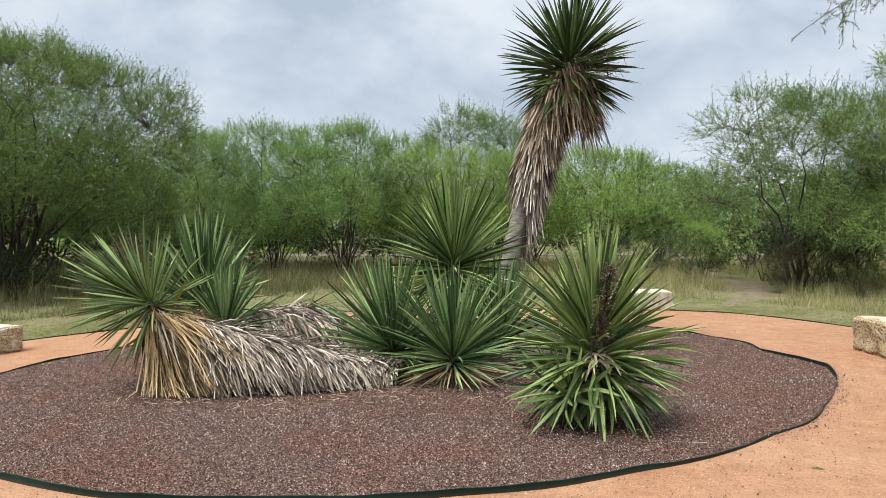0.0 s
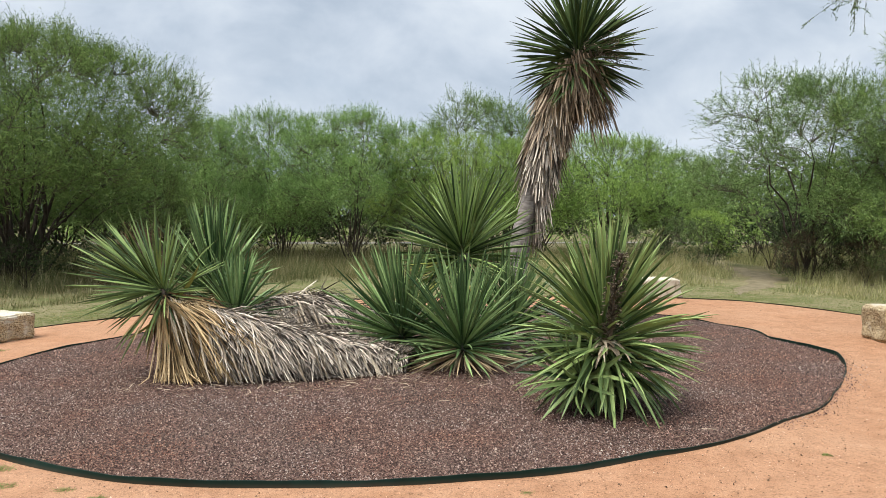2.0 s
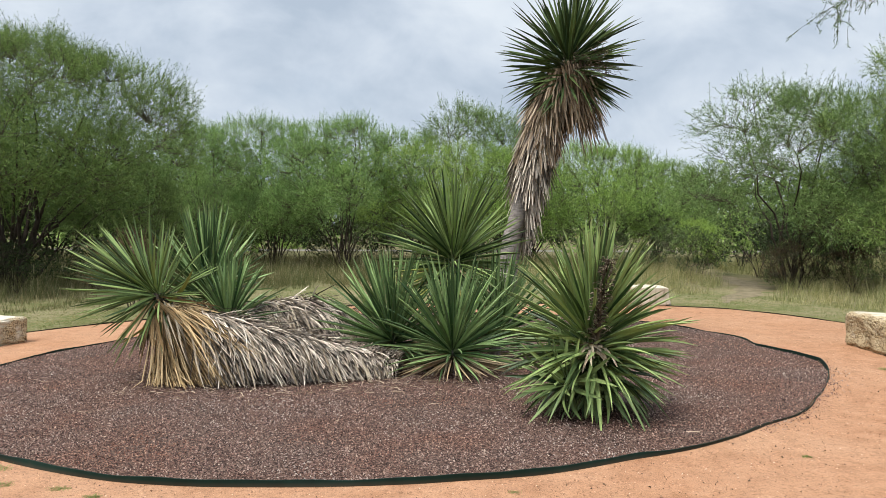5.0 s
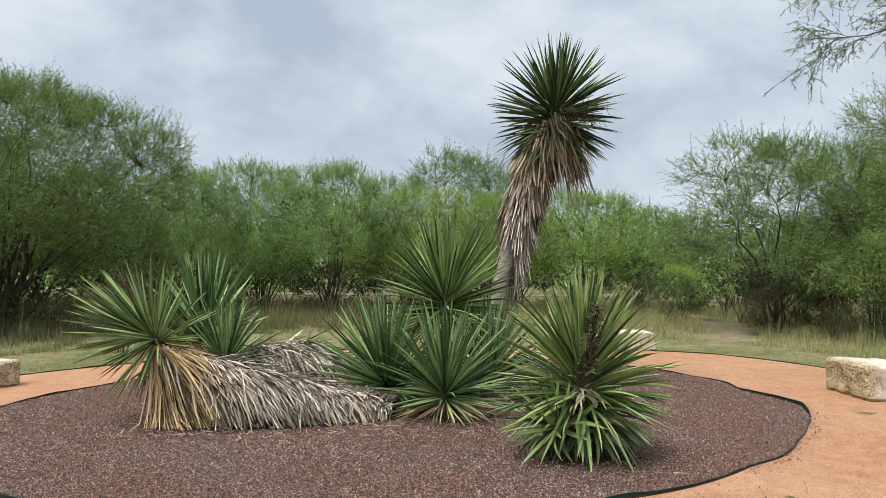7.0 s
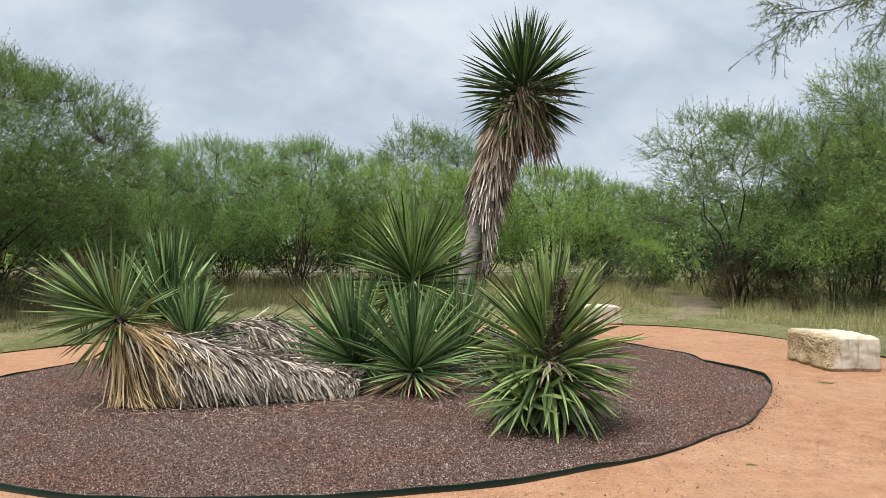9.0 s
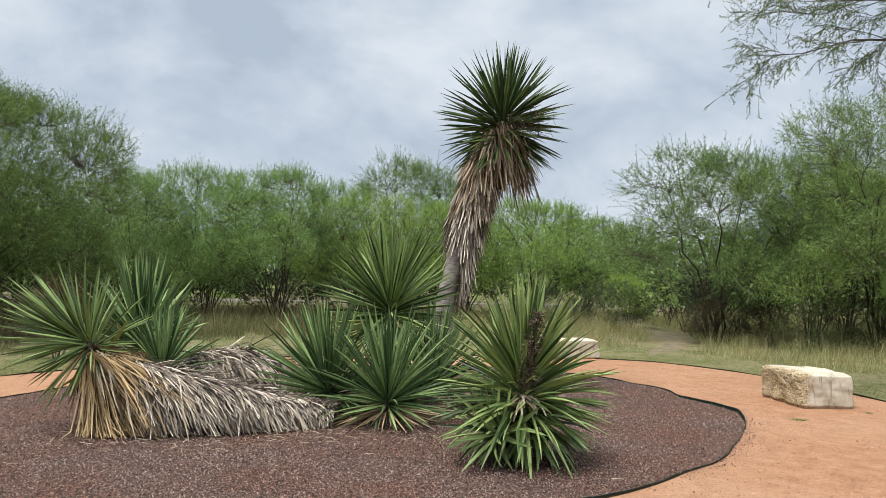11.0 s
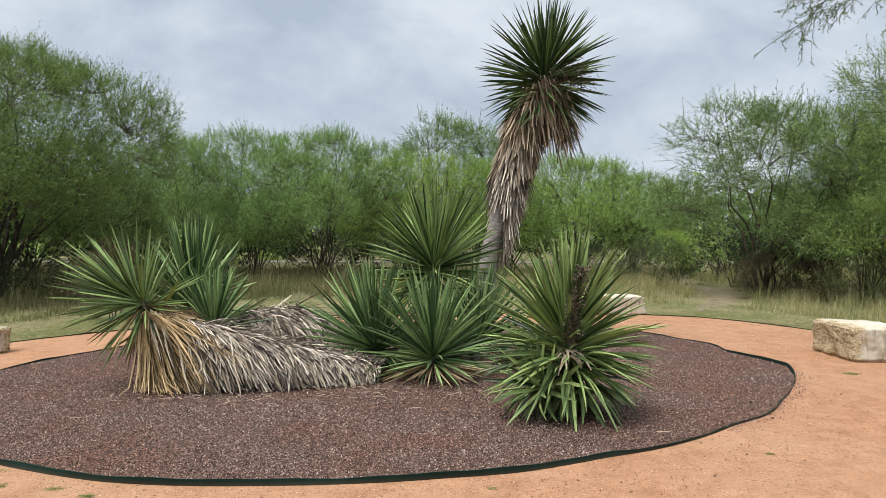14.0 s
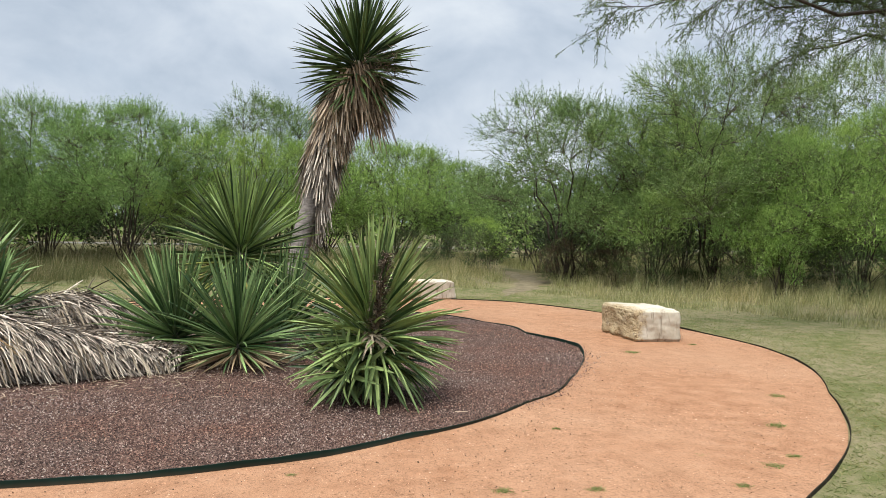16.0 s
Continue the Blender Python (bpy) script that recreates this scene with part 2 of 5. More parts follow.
def m_foliage(name, dark, light, pale):
    m = Mat(name, 0.65, 0.14)
    r, big = m.island(), m.noise(0.9, 3)
    col = m.ramp(r, (0.0, tuple(c * 0.6 for c in dark)), (0.30, dark), (0.80, light), (1.0, pale))
    col = m.mix(1.0, col, m.ramp(big, (0.32, (0.72, 0.76, 0.72)), (0.68, (1.2, 1.16, 1.0))), "MULTIPLY")
    tree = m.ramp(m.piece(), (0.0, (0.88, 0.95, 0.98)), (1.0, (1.08, 1.04, 0.94)))
    col = m.mix(1.0, col, tree, "MULTIPLY")
    return m.color(col).glowing_through(col, 0.24).m


def m_grass(name, *stops):
    m = Mat(name, 0.8, 0.15)
    col = m.ramp(m.island(), *stops)
    col = m.mix(1.0, col, m.ramp(m.noise(0.7, 4), (0.32, (0.8, 0.92, 0.75)), (0.68, (1.15, 1.05, 0.95))), "MULTIPLY")
    return m.color(col).glowing_through(col, 0.25).m


def m_rusted():
    m = Mat("earth_stained_steel", 0.95, 0.05)
    return m.color(m.ramp(m.noise(5, 5), (0.3, (0.016, 0.016, 0.011)), (0.6, (0.040, 0.033, 0.022)), (0.8, (0.10, 0.062, 0.038)))).bump(m.noise(40, 3), 0.3, 0.005).m


LAWN, RUSTED = m_lawn(), m_rusted()
GROUND, PATH, BED, STONES, EDGING = m_ground(), m_path(), m_gravel_base(), m_stones(), m_edging()
LIME = m_limestone()
LEAF_FRONT = m_leaf("broad_yucca_leaf", (0.021, 0.047, 0.013), (0.33, 0.435, 0.16), (0.20, 0.16, 0.07))
LEAF_BLUE = m_leaf("blue_green_yucca_leaf", (0.023, 0.058, 0.020), (0.34, 0.48, 0.20), (0.19, 0.15, 0.07))
LEAF_DARK = m_leaf("dark_yucca_leaf", (0.015, 0.035, 0.010), (0.31, 0.42, 0.15), (0.16, 0.13, 0.06))
LEAF_DEEP = m_leaf("deep_green_yucca_leaf", (0.016, 0.036, 0.012), (0.125, 0.180, 0.062), (0.20, 0.15, 0.06))
LEAF_YELLOW = m_leaf("yellowing_yucca_leaf", (0.20, 0.23, 0.05), (0.33, 0.30, 0.09), (0.25, 0.17, 0.07))
DEAD_GOLD = m_dead("golden_dead_leaf", (0.13, 0.085, 0.04), (0.30, 0.20, 0.10), (0.44, 0.33, 0.18))
DEAD_TAN = m_dead("tan_dead_leaf", (0.14, 0.098, 0.060), (0.36, 0.275, 0.17), (0.58, 0.47, 0.31))
DEAD_GREY = m_dead("weathered_dead_leaf", (0.10, 0.078, 0.056), (0.27, 0.22, 0.16), (0.43, 0.37, 0.285))
THATCH = m_dead("weathered_thatch", (0.035, 0.029, 0.025), (0.355, 0.303, 0.250), (0.82, 0.735, 0.63), False)
THATCH_GOLD = m_dead("golden_thatch", (0.075, 0.047, 0.022), (0.42, 0.295, 0.150), (0.70, 0.54, 0.325), False)
THATCH_BROWN = m_dead("brown_thatch", (0.065, 0.046, 0.030), (0.33, 0.25, 0.175), (0.60, 0.49, 0.37), False)
TRUNK = m_bark("yucca_trunk", (0.11, 0.095, 0.085), (0.32, 0.285, 0.255), (2, 2, 9), 5)
BARK = m_bark("mesquite_bark", (0.018, 0.014, 0.010), (0.085, 0.066, 0.052))
TWIGS = m_bark("mesquite_twig", (0.045, 0.042, 0.026), (0.125, 0.115, 0.075))
DRY_STALK = m_dead("dry_flower_stalk", (0.030, 0.023, 0.016), (0.095, 0.074, 0.054), (0.24, 0.195, 0.145), False)
FOLIAGE = m_foliage("feathery_leaves", (0.174, 0.268, 0.081), (0.273, 0.399, 0.127), (0.395, 0.517, 0.197))
FOLIAGE_PALE = m_foliage("grey_mesquite_leaves", (0.106, 0.170, 0.055), (0.170, 0.253, 0.085), (0.267, 0.354, 0.138))
FOLIAGE_DIM = m_foliage("grey_green_leaves", (0.136, 0.207, 0.071), (0.221, 0.315, 0.115), (0.329, 0.423, 0.179))
# darkened in the colour for leaves against the sky and gaps between trees
FOLIAGE_SHADE = m_foliage("backlit_dark_feathery_leaves", (0.105, 0.155, 0.056), (0.17, 0.24, 0.09), (0.25, 0.32, 0.135))
# green toned down to carry the shade at the trees' feet
FOLIAGE_THICKET_SHADED = m_foliage("shade_toned_thicket_leaves", (0.068, 0.098, 0.038), (0.115, 0.157, 0.061), (0.178, 0.221, 0.093))
# brush leaves far darker than the rest: understory shade put into the colour
FOLIAGE_BRUSH_SHADED = m_foliage("shade_darkened_brush_leaves", (0.030, 0.046, 0.019), (0.056, 0.082, 0.034), (0.10, 0.135, 0.058))
RUSTY = m_foliage("rusty_dead_leaves", (0.075, 0.050, 0.032), (0.135, 0.092, 0.058), (0.21, 0.155, 0.10))
FOLIAGE_LIGHT = m_foliage("bright_leaves", (0.190, 0.299, 0.071), (0.294, 0.442, 0.114), (0.408, 0.551, 0.180))
TALL_GRASS = m_grass("dry_meadow_grass", (0.0, (0.135, 0.155, 0.062)), (0.4, (0.230, 0.228, 0.100)), (0.7, (0.37, 0.34, 0.18)), (1.0, (0.54, 0.49, 0.31)))
DULL_GRASS = m_grass("dull_brown_grass", (0.0, (0.085, 0.098, 0.042)), (0.5, (0.140, 0.142, 0.064)), (0.8, (0.21, 0.185, 0.098)), (1.0, (0.32, 0.275, 0.165)))
STRAW = m_grass("pale_straw", (0.0, (0.32, 0.28, 0.17)), (1.0, (0.50, 0.45, 0.31)))
SHORT_GRASS = m_grass("mown_grass", (0.0, (0.115, 0.140, 0.050)), (0.5, (0.175, 0.195, 0.075)), (0.85, (0.28, 0.26, 0.125)), (1.0, (0.38, 0.34, 0.20)))
GREEN_GRASS = m_grass("fresh_grass", (0.0, (0.14, 0.18, 0.065)), (0.6, (0.20, 0.26, 0.09)), (1.0, (0.30, 0.30, 0.15)))


# ---- mesh helpers ----
def mesh(name, verts, faces, material=None, smooth=False):
    """A mesh from an array of places and one or more arrays of corner numbers (n x 3 or n x 4)."""
    me = bpy.data.meshes.new(name)
    verts = np.asarray(verts, np.float32)
    faces = [np.asarray(f, np.int32) for f in (faces if isinstance(faces, (list, tuple)) else [faces]) if len(f)]
    loops = np.concatenate([f.ravel() for f in faces])
    sizes = np.concatenate([np.full(len(f), f.shape[1], np.int32) for f in faces])
    me.vertices.add(len(verts))
    me.vertices.foreach_set("co", verts.ravel())
    me.loops.add(len(loops))
    me.loops.foreach_set("vertex_index", loops)
    me.polygons.add(len(sizes))
    me.polygons.foreach_set("loop_start", np.concatenate([[0], np.cumsum(sizes)[:-1]]).astype(np.int32))
    me.polygons.foreach_set("use_smooth", np.full(len(sizes), smooth))
    me.update(calc_edges=True)
    me.validate()
    if material:
        me.materials.append(material)
    return me


def part(name, me, parent, at=None, label="", kind=""):
    """A mesh as one object under a thing; at is its pose in the world, where the thing's base is known."""
    ob = new(name, me)
    ob.parent = parent
    if at is not None:
        ob.matrix_basis = parent.matrix_basis.inverted() @ at
    else:
        ob.matrix_basis = parent.matrix_basis.inverted()
    return tagged(ob, label, kind=kind)


def thing(name, base, label, category, group=""):
    e = new(name)
    e.empty_display_size = 0.1
    e.matrix_basis = Matrix.Translation(base)
    return tagged(e, label, category, group)


def unit(v):
    v = np.asarray(v, float)
    return v / (np.linalg.norm(v, axis=-1, keepdims=True) + 1e-9)


def strips(pts, width, face, thick=0.0):
    """Blades: pts is m x k x 3, width m x k, face the way (m x 3 or m x k x 3) that the blades' upper sides look.
    With thick a blade has four sides, else it is a single sheet."""
    m, k, _ = pts.shape
    along = unit(np.gradient(pts, axis=1))
    face = np.broadcast_to(np.asarray(face, float)[:, None, :], pts.shape) if np.ndim(face) == 2 else face
    side = unit(np.cross(along, face))
    up = unit(np.cross(side, along))
    w = width[..., None] / 2
    if thick:
        rim = [pts - side * w + up * w * 0.55, pts + up * w * thick * 0.1, pts + side * w + up * w * 0.55, pts - up * w * thick]
    else:
        rim = [pts - side * w, pts + side * w]
    n = len(rim)
    verts = np.stack(rim, 2).reshape(-1, 3)
    base = (np.arange(m)[:, None] * k + np.arange(k - 1)[None])[..., None] * n
    quads = []
    for a in range(n if n > 2 else 1):
        b = (a + 1) % n
        quads.append(np.concatenate([base + a, base + b, base + b + n, base + a + n], -1).reshape(-1, 4))
    return verts, np.concatenate(quads)


def tubes(pts, radius, sides=5):
    """Round stems: pts m x k x 3, radius m x k."""
    m, k, _ = pts.shape
    along = unit(np.gradient(pts, axis=1))
    ref = np.where(np.abs(along[..., 2:3]) > 0.9, (1.0, 0, 0), (0, 0, 1.0))
    a = unit(np.cross(along, ref))
    b = np.cross(along, a)
    ang = np.arange(sides) * 2 * np.pi / sides
    ring = pts[:, :, None] + radius[:, :, None, None] * (np.cos(ang)[:, None] * a[:, :, None] + np.sin(ang)[:, None] * b[:, :, None])
    base = (np.arange(m)[:, None] * k + np.arange(k - 1)[None])[..., None] * sides
    quads = [np.concatenate([base + s, base + (s + 1) % sides, base + (s + 1) % sides + sides, base + s + sides], -1).reshape(-1, 4) for s in range(sides)]
    return ring.reshape(-1, 3), np.concatenate(quads)


def joined(*pieces):
    verts, faces, n = [], [], 0
    for v, f in pieces:
        verts.append(v)
        faces.append(f + n)
        n += len(v)
    return np.concatenate(verts), faces


def polar(table):
    """A closed outline: degrees and radius, smoothly joined."""
    a = np.radians([p[0] for p in table])
    r = np.array([p[1] for p in table])
    a3 = np.concatenate([a - 2 * np.pi, a, a + 2 * np.pi])
    r3 = np.tile(r, 3)
    fine = np.linspace(-np.pi, np.pi, 721)
    v = np.interp(fine, a3, r3)
    kernel = np.hanning(13) / np.hanning(13).sum()
    v = np.convolve(np.concatenate([v[-13:-1], v, v[1:13]]), kernel, "same")[12:-12]
    return lambda ang: np.interp((np.asarray(ang) + np.pi) % (2 * np.pi) - np.pi, fine, v)


# ---- the ground, the path and the planting bed ----
CX, CY = -0.3, 8.0
BED_TOP = 0.05
bed_r = polar([(-177, 4.38), (-150, 4.27), (-129, 4.13), (-115, 4.0), (-102, 3.81), (-91, 3.69), (-83, 3.61), (-75, 3.60), (-64, 3.52), (-52, 3.55), (-39, 3.61), (-32, 3.73), (-21, 3.85), (-10, 4.10),
               (-1, 4.35), (6, 4.56), (13, 4.58), (20, 4.55), (28, 4.93), (36, 5.02), (44, 5.25), (60, 5.3), (80, 5.1), (100, 4.9), (120, 4.6), (140, 4.35), (159, 4.22), (171, 4.31)])
path_r = polar([(-180, 6.0), (-130, 6.0), (-90, 6.0), (-53, 5.92), (-43, 6.0), (-30, 6.13), (-22, 6.27), (-12, 6.63), (-5, 6.86), (2, 7.04), (15, 7.2), (31, 7.8), (39, 8.02), (47, 8.2), (55, 7.9), (70, 7.2), (90, 6.6), (110, 6.2), (138, 5.9), (155, 6.0)])


def ground():
    s = np.concatenate([[-900, -300, -120, -60], np.arange(-36, 37, 3.0), [60, 120, 300, 900]])
    gx, gy = np.meshgrid(s, s + 8)
    v = np.stack([gx, gy, 0 * gx], -1).reshape(-1, 3)
    n = len(s)
    i = (np.arange(n - 1)[:, None] * n + np.arange(n - 1)[None]).reshape(-1, 1)
    f = np.concatenate([i, i + 1, i + n + 1, i + n], 1)
    tagged(new("ground", mesh("ground", v, f, GROUND)), "dry meadow soil with thin grass and straw", "ground", kind="structure")


def ring(name, inner, outer, z_in, z_out, rows, material, label, category, lumps=0.0):
    n = 360
    ang = np.linspace(-np.pi, np.pi, n, endpoint=False)
    ri, ro = inner(ang), outer(ang)
    v = []
    for k in range(rows + 1):
        f = k / rows
        r = ri + (ro - ri) * f
        x, y = CX + r * np.cos(ang), CY + r * np.sin(ang)
        z = z_in + (z_out - z_in) * f + lumps * np.sin(x * 2.3 + 1) * np.sin(y * 1.9) * math.sin(math.pi * f)
        v.append(np.stack([x, y, z + 0 * x], -1))
    v = np.concatenate(v)
    i = (np.arange(rows)[:, None] * n + np.arange(n)[None]).reshape(-1, 1)
    j = (np.arange(rows)[:, None] * n + (np.arange(n)[None] + 1) % n).reshape(-1, 1)
    f = np.concatenate([i, i + n, j + n, j], 1)
    return tagged(new(name, mesh(name, v, f, material, True)), label, category, kind="structure")


def wall_strip(name, outline, z0, z1, thick, material, label, wave, seed):
    """A thin upright band that follows an outline, leaning a little in and out."""
    rng = np.random.default_rng(seed)
    n = 480
    ang = np.linspace(-np.pi, np.pi, n, endpoint=False)
    ph = rng.uniform(0, 6, 4)
    wob = sum(np.sin(ang * k + p) for k, p in zip((9, 17, 31, 53), ph)) / 4
    top = (z1(ang) if callable(z1) else z1) + wave * 0.7 * wob
    lean = 0.012 * np.sin(ang * 13 + ph[1])
    v = []
    for dr, z, ln in ((0, z0, 0), (0, top, 1), (-thick, top, 1), (-thick, z0, 0)):
        r = outline(ang) + dr + lean * ln
        v.append(np.stack([CX + r * np.cos(ang), CY + r * np.sin(ang), z + 0 * ang], -1))
    v = np.stack(v, 1).reshape(-1, 3)
    i = np.arange(n) * 4
    j = (np.arange(n) + 1) % n * 4
    f = np.concatenate([np.stack([i + a, j + a, j + (a + 1) % 4, i + (a + 1) % 4], 1) for a in range(4)])
    return tagged(new(name, mesh(name, v, f, material)), label, "edging", kind="structure")


ground()
ring("path", lambda a: bed_r(a) - 0.01, path_r, 0.012, 0.012, 12, PATH, "orange decomposed granite path around a planting bed", "path", 0.008)
ring("lawn", lambda a: path_r(a) + 0.005, lambda a: path_r(a) + 4.6, 0.004, 0.004, 10, LAWN, "short mown green grass strip along the path", "lawn")
n_in = lambda a: 0 * a + 0.02
ring("gravel_bed", n_in, lambda a: bed_r(a) - 0.012, BED_TOP + 0.03, 0.026, 14, BED, "planting bed of crushed reddish brown rock", "planting bed", 0.012)
edge_top = lambda a: np.interp(np.degrees(a), (-180, -130, -78, -62, -45, -22, -8, 0, 12, 22, 32, 60, 140, 180), (0.042, 0.053, 0.055, 0.045, 0.032, 0.026, 0.034, 0.066, 0.066, 0.048, 0.040, 0.038, 0.038, 0.042))
wall_strip("bed_edging", bed_r, -0.05, edge_top, 0.008, EDGING, "dark green steel edging around the planting bed", 0.012, 3)
wall_strip("path_edging", lambda a: path_r(a) + 0.01, -0.05, lambda a: np.where(np.abs(np.degrees(a) + 87) < 21, -0.02, 0.028), 0.006, RUSTED, "low dark steel edging along the path", 0.012, 4)


def approach():
    """The path's arm on which the walker stands."""
    y = np.linspace(-6, 2.6, 24)
    v = np.concatenate([np.stack([np.full_like(y, x0) + 0.12 * np.sin(y * 1.3 + x0), y, np.full_like(y, 0.013)], -1) for x0 in np.linspace(-1.9, 1.9, 5)])
    i = (np.arange(4)[:, None] * 24 + np.arange(23)[None]).reshape(-1, 1)
    tagged(new("path_arm", mesh("path_arm", v, np.concatenate([i, i + 24, i + 25, i + 1], 1), PATH)), "orange granite footpath that joins the round path", "path", kind="structure")


approach()


def dirt_trail():
    s = np.linspace(0, 1, 30)
    x = 5.6 + 4.6 * s + 0.8 * np.sin(s * 5)
    y = 15.2 + 13 * s
    w = (0.38 - 0.06 * s) * np.clip(s / 0.16, 0.05, 1) ** 0.6
    v = []
    for k in (-1, -0.4, 0.4, 1):
        v.append(np.stack([x + k * w + 0.12 * np.sin(y * 3 + k), y, np.full_like(y, 0.006 if abs(k) == 1 else 0.014)], -1))
    v = np.concatenate(v)
    i = (np.arange(3)[:, None] * 30 + np.arange(29)[None]).reshape(-1, 1)
    m = Mat("trodden_earth", 0.95, 0.1)
    c = m.noise(4, 5)
    m.color(m.ramp(c, (0.35, (0.125, 0.104, 0.062)), (0.65, (0.215, 0.178, 0.115)))).bump(m.noise(40, 4), 0.6, 0.03)
    tagged(new("dirt_trail", mesh("dirt_trail", v, np.concatenate([i, i + 30, i + 31, i + 1], 1), m.m)), "trodden earth trail through the meadow", "trail", kind="structure")


dirt_trail()


def far_road():
    m = Mat("pale_road", 0.9, 0.2)
    m.color(m.ramp(m.noise(2, 4), (0.3, (0.17, 0.155, 0.13)), (0.7, (0.24, 0.225, 0.20))))
    x = np.linspace(-60, 60, 40)
    v = np.concatenate([np.stack([x, np.full_like(x, y0) + 0.05 * x, np.full_like(x, 0.03)], -1) for y0 in (44.0, 46.5)])
    i = np.arange(39)[:, None]
    tagged(new("road", mesh("road", v, np.concatenate([i, i + 1, i + 41, i + 40], 1), m.m)), "pale road beyond the trees", "road", kind="structure")


far_road()


# ---- trees ----
def spray(rng, parents, n, lo, hi, scatter, length, k, lift, thin):
    """Side shoots: n from each parent stem, from the part lo to hi of its length."""
    m, pk, _ = parents.shape
    f = (lo + (hi - lo) * (np.arange(n) + rng.random((m, n))) / n) * (pk - 1)
    i = np.clip(f.astype(int), 0, pk - 2)
    rows = np.arange(m)[:, None]
    u = (f - i)[..., None]
    start = parents[rows, i] * (1 - u) + parents[rows, i + 1] * u
    along = unit(parents[rows, i + 1] - parents[rows, i])
    d = unit(along + scatter * rng.normal(size=(m, n, 3)) + (0, 0, lift)).reshape(-1, 1, 3)
    far = (rng.uniform(*length, (m, n)) * (1.08 - 0.45 * f / (pk - 1))).reshape(-1, 1, 1)
    s = np.linspace(0, 1, k)[None, :, None]
    bend = rng.normal(size=(m * n, 1, 3)) * 0.16 + (0, 0, lift * 0.3)
    pts = start.reshape(-1, 1, 3) + far * (d * s + bend * s**2)
    return pts, far[:, 0, 0] * thin


def leaves_on(rng, twigs, n, length, width, droop=0.0, scatter=0.42):
    """Narrow feathery leaves, two sided along each twig."""
    m, k, _ = twigs.shape
    f = (0.08 + 0.92 * (np.arange(n) + rng.random((m, n))) / n) * (k - 1)
    i = np.clip(f.astype(int), 0, k - 2)
    rows = np.arange(m)[:, None]
    u = (f - i)[..., None]
    at = (twigs[rows, i] * (1 - u) + twigs[rows, i + 1] * u).reshape(-1, 3)
    along = unit(twigs[rows, i + 1] - twigs[rows, i]).reshape(-1, 3)
    d = unit(along * 0.8 + rng.normal(size=at.shape) * scatter + (0, 0, -droop))
    side = unit(np.cross(d, rng.normal(size=at.shape)))
    far = rng.uniform(0.6, 1.15, (len(at), 1)) * length
    w = rng.uniform(0.7, 1.2, (len(at), 1)) * width / 2
    v = np.stack([at + d * far * 0.1 + side * w, at + d * far + (0, 0, -0.1 * length), at + d * far * 0.1 - side * w], 1).reshape(-1, 3)
    return v, np.arange(len(v)).reshape(-1, 3)


def twiglets(pts):
    """The finest twigs, one sliver each."""
    a, b = pts[:, 0], pts[:, -1]
    side = unit(np.cross(b - a, (0.3, 0.5, 0.8))) * 0.0025
    v = np.stack([a - side, a + side, b], 1).reshape(-1, 3)
    return v, np.arange(len(v)).reshape(-1, 3)


def reach_to(rng, goals, lines, k, rise, arch):
    """One branch to each goal from the nearest fitting point of the lines below it."""
    m, n, _ = lines.shape
    pts, tang = lines[:, 1:].reshape(-1, 3), unit(np.diff(lines, axis=1)).reshape(-1, 3)
    gap = goals[:, None] - pts[None]
    dist = np.linalg.norm(gap, axis=-1)
    cost = dist + np.clip(rise * dist - gap[..., 2], 0, None) * 1.3 + rng.random(dist.shape) * 0.15
    pick = cost.argmin(1)
    start, t0 = pts[pick], tang[pick]
    far = np.linalg.norm(goals - start, axis=1)[:, None, None]
    s = np.linspace(0, 1, k)[None, :, None]
    straight = start[:, None] * (1 - s) + goals[:, None] * s
    return straight + (t0[:, None] * far * arch + rng.normal(size=(len(goals), 1, 3)) * far * 0.07) * (s * (1 - s)), far[:, 0, 0]


